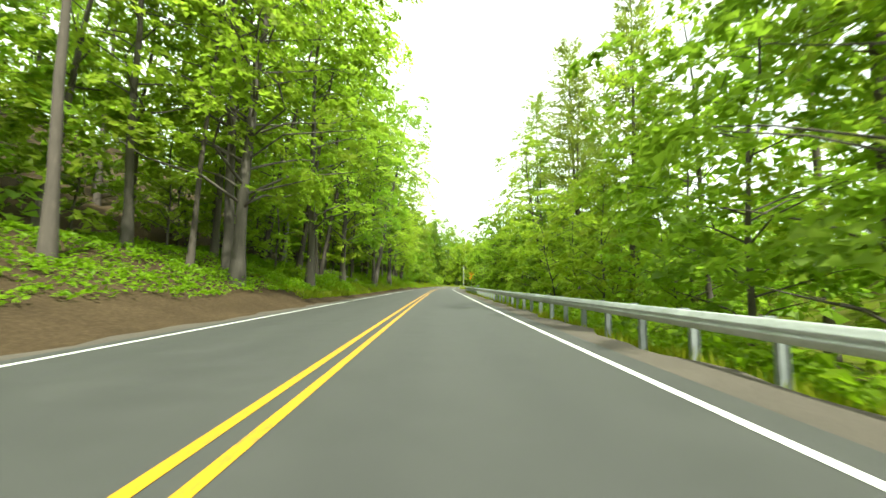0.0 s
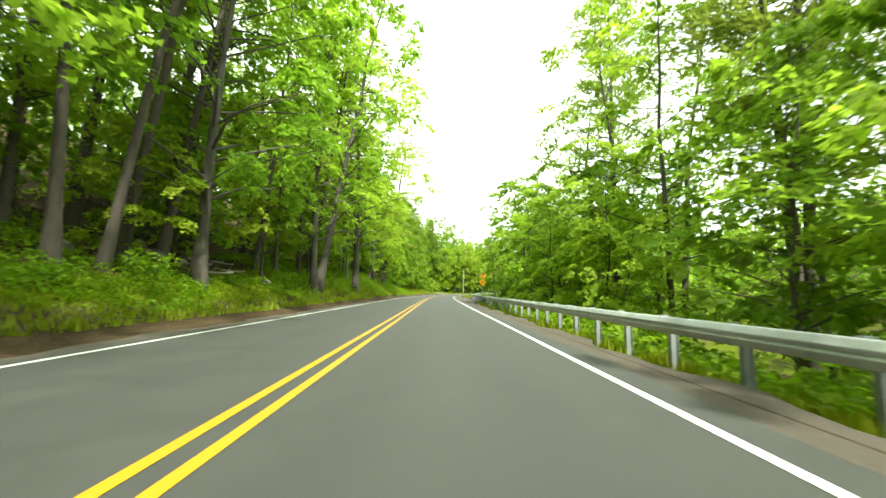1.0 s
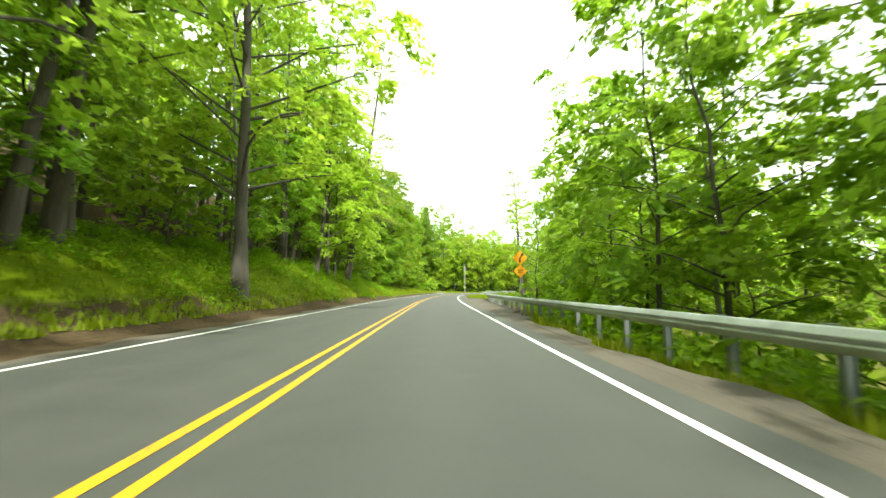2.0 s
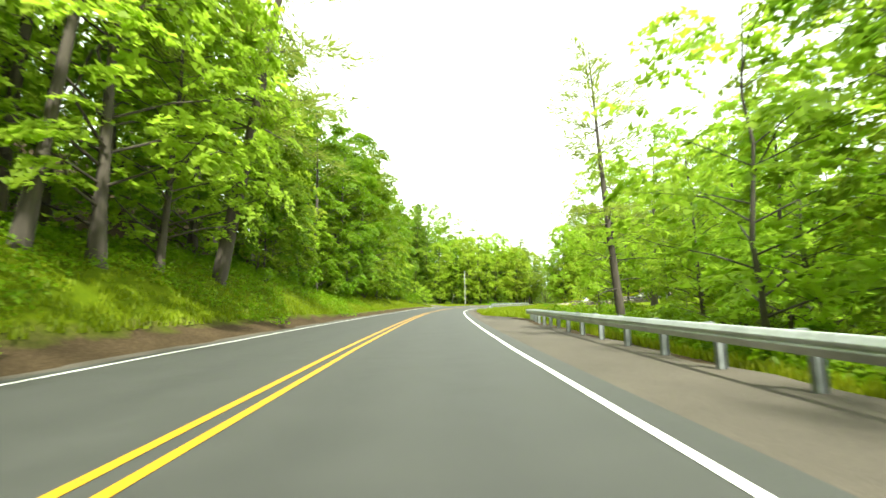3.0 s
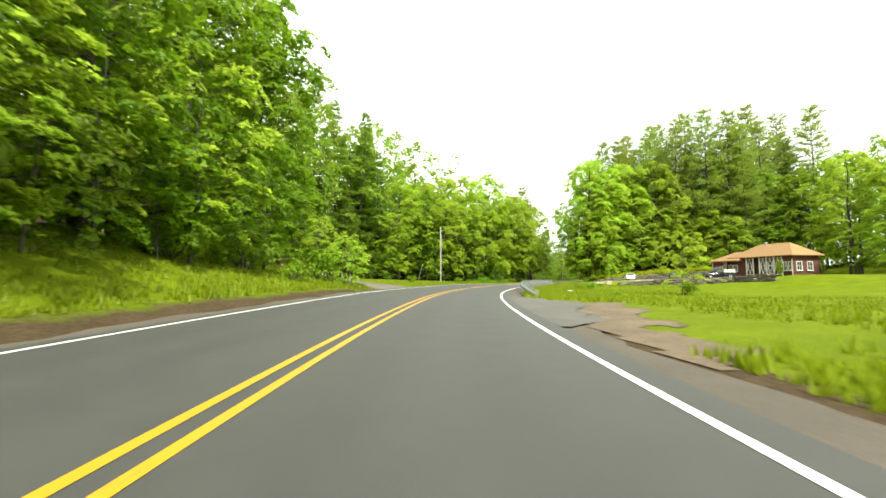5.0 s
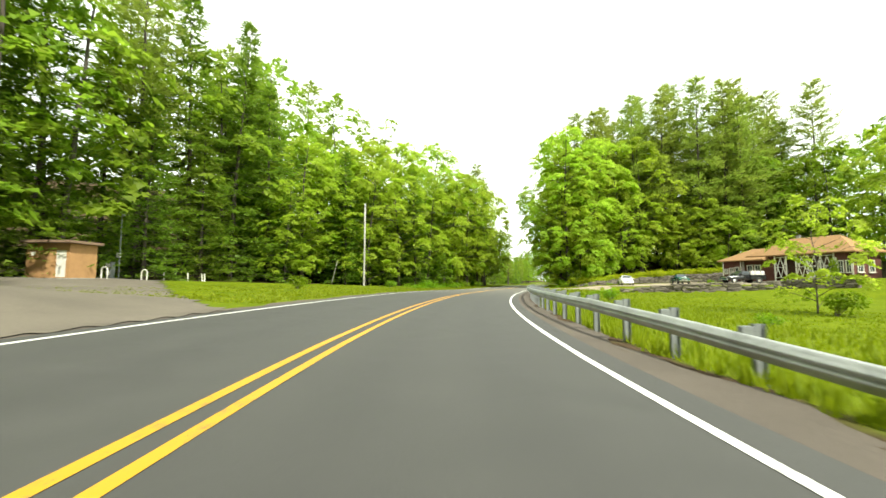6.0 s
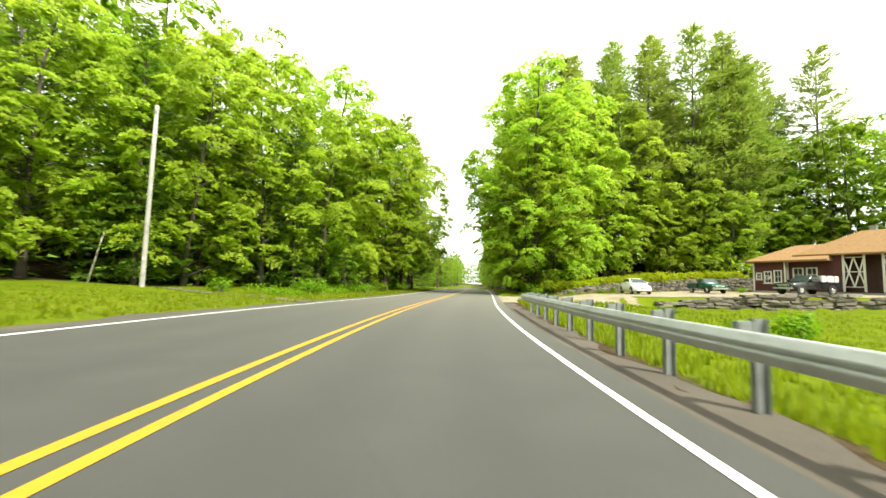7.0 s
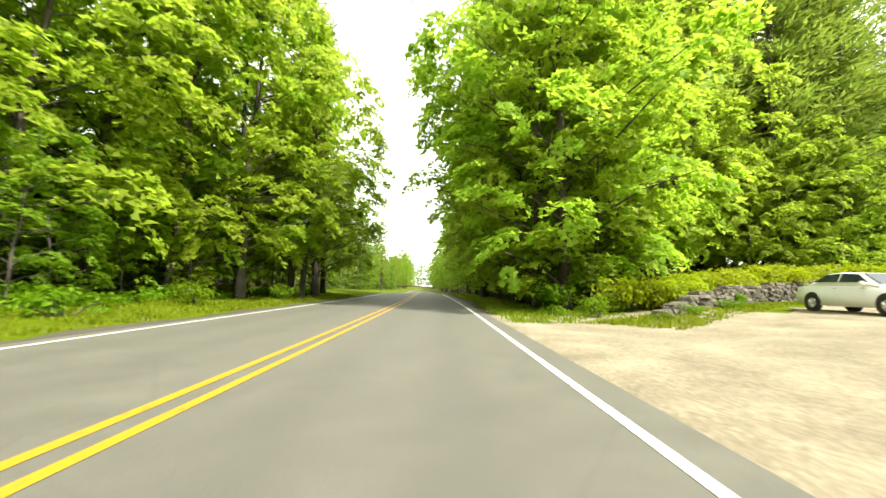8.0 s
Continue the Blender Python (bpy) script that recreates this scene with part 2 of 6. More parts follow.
def smooth01(a, lo, hi):
    q = np.clip((a - lo) / (hi - lo), 0, 1)
    return q * q * (3 - 2 * q)


def wobble(x, y, scale):
    return (np.sin(x / scale + 1.3) * np.cos(y / scale * 1.17 + 0.4) + 0.5 * np.sin(x / scale * 2.3 + y / scale * 1.9)) / 1.5


RIGHT_EDGE, LEFT_EDGE = 4.3, 4.6  # lane widths from the yellow line to the white lines


def bare(s):
    """Extra width of bare shoulder towards the end of the first rail."""
    return 1.9 * smooth01(s, 70, 92) * (1 - smooth01(s, 115, 123))


def drive_mask(x, y):
    """Level terrace with the sandy drive in front of the house."""
    u, v = 0.875 * (x - 46) - 0.485 * (y - 215.3), 0.485 * (x - 46) + 0.875 * (y - 215.3)
    return smooth01(u, -9, -1) * smooth01(v, -1.0, 0.2)


def ground_z(x, y):
    x, y = np.atleast_1d(np.asarray(x, float)), np.atleast_1d(np.asarray(y, float))
    s, d = road_sd(x, y)
    c = centre(s)
    base = road_z(s, d)
    el = np.maximum(c - LEFT_EDGE - 0.5 - d, 0)
    er = np.maximum(d - (c + RIGHT_EDGE + 1.1 + bare(s)), 0)
    # left side: wooded bank, then level lawn
    rise = np.interp(s, [-300, 0, 35, 54, 66, 92, 112, 126, 150, 172, 184, 230, 260, 900], [0.3, 0.36, 0.42, 0.45, 0.65, 0.9, 0.85, 0.52, 0.45, 0.24, 0.045, 0.035, 0.06, 0.06])
    left = rise * np.maximum(el - 1.2 - 0.6 * smooth01(s, 20, 45) + 0.5 * smooth01(s, 70, 92), 0)
    left = np.where(left > 3.2, 3.2 + (left - 3.2) * 0.35, left)
    foot = np.interp(s, [-300, 120, 150, 172, 180, 212, 228, 262, 290, 900], [13, 13, 15, 30, 60, 60, 24, 20, 60, 80])
    left = np.minimum(left, 9) + np.minimum(0.42 * np.maximum(el - foot, 0), 18) + 0.1 * wobble(x, y, 3.1) * smooth01(el, 1, 5)
    # right side: falls away behind the rail, later a lawn that climbs to the terrace
    fall = np.interp(s, [-300, 70, 105, 125, 160, 900], [0.3, 0.3, 0.12, 0.0, 0.0, 0.0])
    right = -np.minimum(fall * er, 2.6)
    lawn = smooth01(s, 112, 130)
    right = right + lawn * (-0.45 * smooth01(er, 0, 3) * smooth01(s, 160, 180) * (1 - smooth01(s, 214, 224)) + 0.016 * np.minimum(er, 40))
    right = right + smooth01(s, 168, 188) * (1.5 * smooth01(x, 56, 70) - 0.55 * smooth01(er, 4, 13)) * smooth01(er, 3, 12)
    right = right + np.minimum(0.35 * np.maximum(er - 20, 0), 9) * (1 - smooth01(s, 95, 125))
    right = right + 0.1 * wobble(x, y, 3.7) * smooth01(er, 2, 6)
    terrace = drive_mask(x, y) * smooth01(s, 195, 212)
    tz = 0.5 + 0.024 * np.clip(x - 48, 0, 30)
    tz = np.where(d < 14, np.interp(d, [2.5, 12], [0.0, 0.5]), tz)
    hill = 0.24 * np.maximum(y - 231 + 0.18 * np.maximum(x - 60, 0), 0)
    hill = np.maximum(np.minimum(hill, 7) * smooth01(d, 9, 24) * (1 - 0.85 * smooth01(s, 268, 320)), np.minimum(0.25 * np.maximum(x - 94, 0), 8) * (1 - smooth01(s, 262, 300)))
    tz = tz + hill
    right = np.where(d > 2, right * (1 - terrace) + terrace * tz, right)
    out = base + np.where(d < c, left, right)
    under = smooth01(d, c - LEFT_EDGE - 1.3, c - LEFT_EDGE - 0.6) * (1 - smooth01(d, c + RIGHT_EDGE + 0.5 + bare(s), c + RIGHT_EDGE + 1.1 + bare(s)))
    return out - 0.16 * under - 0.02


def gz(x, y):
    return float(ground_z(x, y)[0])


def sd_place(s, d):
    x, y = at_road(s, d)
    return float(x), float(y), gz(x, y)


# ---- ground ----


def grid_lines():
    def lines(lo, hi, step, end):
        inner = np.arange(lo, hi + step, step)
        grow = step * 1.35 ** np.arange(1, 22)
        a = lo - np.cumsum(grow)
        b = inner[-1] + np.cumsum(grow)
        return np.concatenate([a[a > -end][::-1], inner, b[b < end]])

    return lines(-42, 108, 1.2, 2500), lines(-20, 300, 1.2, 2800)


GRID_X, GRID_Y = grid_lines()
GRID_Z = ground_z(*(q.ravel() for q in np.meshgrid(GRID_X, GRID_Y))).reshape(len(GRID_Y), len(GRID_X))


def mesh_z(x, y):
    """Height of the ground sheet itself, between its corners."""
    x, y = np.atleast_1d(np.asarray(x, float)), np.atleast_1d(np.asarray(y, float))
    i = np.clip(np.searchsorted(GRID_X, x) - 1, 0, len(GRID_X) - 2)
    j = np.clip(np.searchsorted(GRID_Y, y) - 1, 0, len(GRID_Y) - 2)
    u = (x - GRID_X[i]) / (GRID_X[i + 1] - GRID_X[i])
    v = (y - GRID_Y[j]) / (GRID_Y[j + 1] - GRID_Y[j])
    lo = GRID_Z[j, i] * (1 - u) + GRID_Z[j, i + 1] * u
    hi = GRID_Z[j + 1, i] * (1 - u) + GRID_Z[j + 1, i + 1] * u
    return lo * (1 - v) + hi * v


def build_ground():
    xs, ys = GRID_X, GRID_Y
    gx, gy = np.meshgrid(xs, ys)
    x, y = gx.ravel(), gy.ravel()
    z = GRID_Z.ravel()
    nx, ny = len(xs), len(ys)
    i = np.arange(nx * ny).reshape(ny, nx)
    faces = np.stack([i[:-1, :-1], i[:-1, 1:], i[1:, 1:], i[1:, :-1]], -1).reshape(-1, 4)
    ob = mesh_object("ground", np.stack([x, y, z], 1), faces, GROUND, smooth=True)
    s, d = road_sd(x, y)
    c = centre(s)
    el = c - LEFT_EDGE - d
    er = d - c - RIGHT_EDGE
    wood_left = smooth01(el, np.interp(s, [0, 20, 60, 110, 150, 175, 200, 240], [3, 3, 6, 7, 9, 30, 26, 12]), np.interp(s, [0, 20, 60, 110, 150, 175, 200, 240], [6, 6, 9, 11, 13, 34, 30, 16]))
    broad = 1.4 * (1 - smooth01(s, 70, 95))
    soil_left = (1 - smooth01(el - broad, 1.6, 3.2)) * 0.9 + smooth01(-s, -34, -16) * 0.9
    wood_right = smooth01(er, 7, 14) * (1 - smooth01(s, 100, 118)) * 0.45
    grove = smooth01(y - 232 - 0.2 * (x - 47), 0, 4) * smooth01(d, 4, 9) * smooth01(s, 236, 244)
    soil_right = (1 - smooth01(er - 1.6 * bare(s), 1.4, 2.8)) * 0.8
    soil_right, soil_left = soil_right * (1 - smooth01(s, 260, 275)), soil_left * (1 - 0.6 * smooth01(s, 170, 180))
    lit = np.where(d < c, np.maximum(wood_left, soil_left), np.maximum(np.maximum(wood_right, soil_right), grove))
    at = ob.data.attributes.new("litter", "FLOAT", "POINT")
    at.data.foreach_set("value", lit.astype(np.float32))
    return tagged(ob, "green grass verge with brown leaf litter under the trees", "ground", kind="structure")


ground = build_ground()


def strip(name, s_from, s_to, step, left, right, lift, mat, cols=2, attr=False, parent=None):
    """A ribbon along the road; left and right give offsets, lift the height above the road surface."""
    st = np.arange(s_from, s_to + step * 0.5, step)
    rows = []
    for j in range(cols):
        f = j / (cols - 1)
        d = left(st) * (1 - f) + right(st) * f
        x, y = at_road(st, d)
        rows.append(np.stack([x, y, road_z(st, d) + lift], 1))
    v = np.stack(rows, 1).reshape(-1, 3)
    n = len(st)
    i = np.arange(n * cols).reshape(n, cols)
    f = np.stack([i[:-1, :-1], i[:-1, 1:], i[1:, 1:], i[1:, :-1]], -1).reshape(-1, 4)
    ob = mesh_object(name, v, f, mat, parent, smooth=True)
    if attr:
        dd = np.tile(np.linspace(0, 1, cols), n)
        width = 10.0
        pos = dd * width
        tr = sum(np.exp(-((pos - p) / 0.42) ** 2) for p in (1.6, 3.3, 6.2, 7.9))
        ob.data.attributes.new("track", "FLOAT", "POINT").data.foreach_set("value", tr.astype(np.float32))
        ob.data.attributes.new("pale", "FLOAT", "POINT").data.foreach_set("value", np.repeat(smooth01(st, 192, 236), cols).astype(np.float32))
    return ob


road = tagged(strip("road", -120, 700, 2.0, lambda s: centre(s) - LEFT_EDGE - 0.45, lambda s: centre(s) + RIGHT_EDGE + 0.55, 0.0, ASPHALT, 31, True),
              "worn grey asphalt two-lane road surface", "road", kind="structure")


def shoulder(name, side):
    st_noise = lambda s, k: 0.18 * np.sin(s * 0.9 + k) + 0.13 * np.sin(s * 2.3 + 2 * k)
    if side < 0:
        a, b = (lambda s: centre(s) - LEFT_EDGE - 1.15 + st_noise(s, 1)), (lambda s: centre(s) - LEFT_EDGE - 0.42)
    else:
        a, b = (lambda s: centre(s) + RIGHT_EDGE + 0.52), (lambda s: centre(s) + RIGHT_EDGE + 1.45 + bare(s) + st_noise(s, 3))
    return tagged(strip(name, -120, 420, 0.7, a, b, -0.025, GRAVEL, 5), "narrow grey-brown gravel road shoulder", "shoulder", kind="structure")


shoulder("shoulder", -1)
shoulder("shoulder", 1)
for name, off, wid, mat, lab in (("center_line", -0.17, 0.13, PAINT_YELLOW, "yellow centre line painted on the asphalt"),
                                 ("center_line", 0.17, 0.13, PAINT_YELLOW, "yellow centre line painted on the asphalt"),
                                 ("edge_line", -LEFT_EDGE, 0.13, PAINT_WHITE, "white edge line painted on the asphalt"),
                                 ("edge_line", RIGHT_EDGE, 0.13, PAINT_WHITE, "white edge line painted on the asphalt")):
    tagged(strip(name, -120, 600, 1.0, lambda s: centre(s) + off - wid / 2, lambda s: centre(s) + off + wid / 2, 0.006, mat),
           lab, "road marking", kind="structure")

# ---- trees ----
RNG = np.random.default_rng(7)


def leaf_quads(p, n, size, rng, aspect=0.62, tri=False):
    """Pointed leaf blades at the places p, facing about n."""
    m = len(p)
    n = n / np.linalg.norm(n, axis=1, keepdims=True)
    t = rng.normal(size=(m, 3))
    a = np.cross(n, t)
    a /= np.linalg.norm(a, axis=1, keepdims=True) + 1e-9
    b = np.cross(n, a)
    ln = (size * rng.uniform(0.7, 1.3, m))[:, None]
    droop = n * ln * 0.12
    if tri:
        v = np.stack([p - a * ln / 2 - b * ln * aspect / 2, p - a * ln / 2 + b * ln * aspect / 2, p + a * ln / 2 + droop], 1)
        return v.reshape(-1, 3), np.arange(3 * m).reshape(m, 3)
    v = np.stack([p - a * ln / 2, p + b * ln * aspect / 2 + droop, p + a * ln / 2, p - b * ln * aspect / 2 + droop], 1)
    return v.reshape(-1, 3), np.arange(4 * m).reshape(m, 4)


def tube(points, radii, sides=6):
    pts = np.asarray(points, float)
    v, f = [], []
    for i, (p, r) in enumerate(zip(pts, radii)):
        t = pts[min(i + 1, len(pts) - 1)] - pts[max(i - 1, 0)]
        t = t / (np.linalg.norm(t) + 1e-9)
        u = np.cross(t, (0.3, 0.9, 0.2))
        u /= np.linalg.norm(u) + 1e-9
        w = np.cross(t, u)
        ang = np.arange(sides) * 2 * math.pi / sides
        v.append(p + r * (np.cos(ang)[:, None] * u + np.sin(ang)[:, None] * w))
        if i:
            o = (i - 1) * sides
            f += [(o + k, o + (k + 1) % sides, o + sides + (k + 1) % sides, o + sides + k) for k in range(sides)]
    return np.concatenate(v), f


def join(pieces):
    vs, fs, o = [], [], 0
    for v, f in pieces:
        vs.append(np.asarray(v))
        fs += [tuple(int(q) + o for q in face) for face in f]
        o += len(v)
    return np.concatenate(vs), fs


def make_mesh(name, verts, faces, mat, smooth=False):
    me = bpy.data.meshes.new(name)
    me.from_pydata(np.asarray(verts, float).tolist(), [], [tuple(int(i) for i in f) for f in faces])
    me.materials.append(mat)
    if smooth:
        me.polygons.foreach_set("use_smooth", [True] * len(me.polygons))
    return me


def along_path(path, f):
    """A place on a path of corners; f counts corners."""
    return np.array([np.interp(f, np.arange(len(path)), path[:, j]) for j in range(3)])


def unit(q):
    return q / (np.linalg.norm(q, axis=-1, keepdims=True) + 1e-9)


def broadleaf(seed, height, crown_from, radius, trunk_r, leaf_mat, bark, limbs=36, sprays=7, leaves=38, leaf=0.3, lean=0.0, low=0.5, spray=0.75, peak=0.4, twigs=True):
    """A broad-leaved tree: tapered trunk, limbs that end in lobes, and on each lobe flat sprays of leaves. The crown is domed."""
    rng = np.random.default_rng(seed)
    zs = np.linspace(-0.8, height * 0.93, 9)
    bend = np.cumsum(rng.normal(0, 0.16, (9, 2)), 0) * (zs / height)[:, None].clip(0) * 1.6
    trunk = np.column_stack([bend[:, 0] + lean * zs, bend[:, 1], zs])
    rad = trunk_r * (1 - 0.86 * (np.arange(9) / 8) ** 0.9)
    rad[0] *= 1.5
    pieces = [tube(trunk, rad, 8)]
    P, N = [], []
    ch = height - crown_from

    def put_spray(at, face, wide):
        m = int(leaves * rng.uniform(0.65, 1.35))
        face = unit(face)
        u = unit(np.cross(face, rng.normal(size=3)))
        w = np.cross(face, u)
        r = np.sqrt(rng.uniform(0, 1, m)) * wide
        a = rng.uniform(0, 2 * math.pi, m)
        q = (r * np.cos(a))[:, None] * u + (r * np.sin(a) * 0.8)[:, None] * w + face * rng.normal(0, 0.09 * wide, (m, 1))
        q[:, 2] -= 0.3 * (r / wide) ** 2 * wide
        P.append(at + q)
        N.append(face + rng.normal(0, 0.36, (m, 3)))

    for i in range(limbs):
        h = (i + rng.uniform(0, 1)) / limbs
        if h < peak:
            prof = low + (1 - low) * math.sin(math.pi / 2 * h / peak)
        else:
            prof = math.sqrt(max(0.05, 1 - ((h - peak) / (1.02 - peak)) ** 2))
        ang = i * 2.39996 + rng.normal(0, 0.35)
        out = max(0.5, radius * prof * rng.uniform(0.68, 1.14))
        z = crown_from + ch * h * 0.96
        base = along_path(trunk, min(np.interp(z - 0.35 * out, zs, np.arange(9)), 7.6))
        d = np.array([math.cos(ang), math.sin(ang), 0.0])
        side = np.array([-d[1], d[0], 0]) * rng.normal(0, 0.14) * out
        path = [base]
        for f in (0.35, 0.7, 1.0):
            rise = z - base[2] + 0.05 * out
            path.append(base + d * out * f + (0, 0, rise * f ** 0.7 - 0.08 * out * max(0, f - 0.6)) + side * math.sin(3.1 * f) + rng.normal(0, 0.025 * out, 3))
        path = np.array(path)
        br = max(0.02, trunk_r * 0.26 * (1 - h) + 0.014)
        if out > 0.9 and twigs:
            pieces.append(tube(path, [br, br * 0.7, br * 0.45, br * 0.12], 4))
        lobe = along_path(path, 2.45)
        rl = rng.uniform(0.8, 1.25) * (0.2 * out + 0.55 * spray + 0.25)
        for c in range(int(sprays * rng.uniform(0.7, 1.3) + 0.5)):
            q = unit(unit(rng.normal(size=3)) + d * 0.45 + (0, 0, 0.4))
            put_spray(lobe + q * rl * (1, 1, 0.75) * rng.uniform(0.7, 1.1), q * 0.55 + (0, 0, 0.65), spray * rng.uniform(0.65, 1.2))
        for f in rng.uniform(0.9, 2.0, max(1, sprays // 4)):
            put_spray(along_path(path, f) + rng.normal(0, 0.3, 3), np.array((0, 0, 1.0)) + d * 0.3, spray * rng.uniform(0.7, 1.1))
    cv, cf = leaf_quads(np.concatenate(P), np.concatenate(N), leaf, rng, 0.75, True)
    meshes = [make_mesh("trunk", *pieces[0], bark, True)]
    if twigs:
        meshes.append(make_mesh("branchwork", *join(pieces[1:]), bark, True))
    return (*meshes, make_mesh("crown", cv, cf, leaf_mat))


def needle_blades(p, axis, size, rng, aspect=0.2):
    """Thin pointed blades at the places p, each lying along its axis."""
    m = len(p)
    a = unit(axis)
    b = unit(np.cross(a, rng.normal(0, 0.55, (m, 3)) + (0, 0, 1.0)))
    ln = (size * rng.uniform(0.7, 1.3, m))[:, None]
    v = np.stack([p - b * ln * aspect / 2, p + b * ln * aspect / 2, p + a * ln], 1)
    return v.reshape(-1, 3), np.arange(3 * m).reshape(m, 3)


def conifer(seed, height, clear, radius, trunk_r, leaf_mat, bark, whorls=26, per=5, tuft=14, shape=1.0, blade=0.55, open_=0.2, droop=0.0, dead=0, aspect=0.2):
    """A pine or hemlock: straight trunk, whorls of level boughs that end in feathery plumes of needles, and bare dead boughs below."""
    rng = np.random.default_rng(seed)
    zs = np.linspace(-0.8, height, 8)
    trunk = np.column_stack([0.12 * np.sin(zs / 5 + seed), 0.12 * np.cos(zs / 6 + seed), zs])
    rad = trunk_r * (1 - 0.95 * np.arange(8) / 7)
    pieces = [tube(trunk, rad, 8)]
    P, A = [], []
    for w in range(dead):
        z0 = clear * rng.uniform(0.35, 1.0)
        ang, ln = rng.uniform(0, 6.28), rng.uniform(0.6, 2.6)
        d = np.array([math.cos(ang), math.sin(ang), rng.uniform(-0.25, 0.1)])
        pieces.append(tube([(0, 0, z0), d * ln * 0.5 + (0, 0, z0 + 0.1), d * ln + (0, 0, z0)], [0.04, 0.025, 0.008], 3))
    for w in range(whorls):
        h = (w + rng.uniform(0, 0.35)) / whorls
        z0 = clear + (height - clear) * h
        full = (1 - h) ** shape * 0.93 + 0.07
        if shape < 0.75:
            full *= min(1, 0.55 + 1.5 * h)
        turn = rng.uniform(0, 6.28)
        for k in range(per):
            if rng.uniform() < open_:
                continue
            ang = turn + 6.2832 * k / per + rng.normal(0, 0.25)
            ln = radius * full * rng.uniform(0.6, 1.2)
            up = rng.uniform(-0.08, 0.1) + 0.45 * h ** 2 - droop
            d = np.array([math.cos(ang), math.sin(ang), 0])
            zb = z0 + rng.uniform(-0.25, 0.25)
            path = np.array([(0, 0, zb), d * ln * 0.5 + (0, 0, zb + ln * (up - 0.03)), d * ln + (0, 0, zb + ln * (up * 1.6 + (0.07 if droop == 0 else -0.05)))])
            pieces.append(tube(path, [0.05 * (1 - h) + 0.016, 0.026, 0.006], 3))
            plumes = 2 + int(ln * 1.1)
            for c in range(plumes):
                f = 2 * (0.28 + 0.74 * (c + rng.uniform(0.1, 0.9)) / plumes)
                at = along_path(path, f)
                wide = (0.16 + 0.17 * ln) * (0.55 + 0.3 * f)
                m = int(tuft * rng.uniform(0.7, 1.3))
                s = np.array([-d[1], d[0], 0])
                lat = rng.normal(0, 0.6, m) * wide
                q = lat[:, None] * s + (rng.normal(0, 0.5, m) * wide)[:, None] * d
                q[:, 2] += rng.normal(0, 0.09 + 0.05 * wide, m) - 0.16 * np.abs(lat)
                P.append(at + q)
                A.append(d * 0.75 + s * (lat / wide * 0.8)[:, None] + rng.normal(0, 0.28, (m, 3)) + (0, 0, 0.22 - droop * 1.5))
    cv, cf = needle_blades(np.concatenate(P), np.concatenate(A), blade, rng, aspect)
    bv, bf = join(pieces[1:])
    return make_mesh("trunk", *pieces[0], bark, True), make_mesh("branchwork", bv, bf, bark, True), make_mesh("crown", cv, cf, leaf_mat)


def bush(seed, radius, height, mat, leaves=420, leaf=0.2):
    rng = np.random.default_rng(seed)
    lobes = [(rng.normal(0, radius * 0.4), rng.normal(0, radius * 0.4), rng.uniform(0.3, 0.75) * height) for _ in range(7)]
    pieces = [tube([(0, 0, -0.2), np.array(l) * 0.6, l], [0.03, 0.02, 0.008], 4) for l in lobes]
    lv = []
    for l in lobes:
        m = leaves // 7
        q = rng.normal(size=(m, 3))
        q /= np.linalg.norm(q, axis=1, keepdims=True)
        q *= rng.uniform(0.3, 1, (m, 1)) ** 0.5
        p = np.array(l) + q * (radius * 0.55, radius * 0.55, height * 0.36)
        p[:, 2] = np.maximum(p[:, 2], 0.03)
        lv.append(leaf_quads(p, q + rng.normal(0, 0.4, (m, 3)) + (0, 0, 0.5), leaf, rng))
    tv, tf = join(pieces)
    cv, cf = join(lv)
    return make_mesh("stem", tv, tf, BARK), make_mesh("foliage", cv, cf, mat)


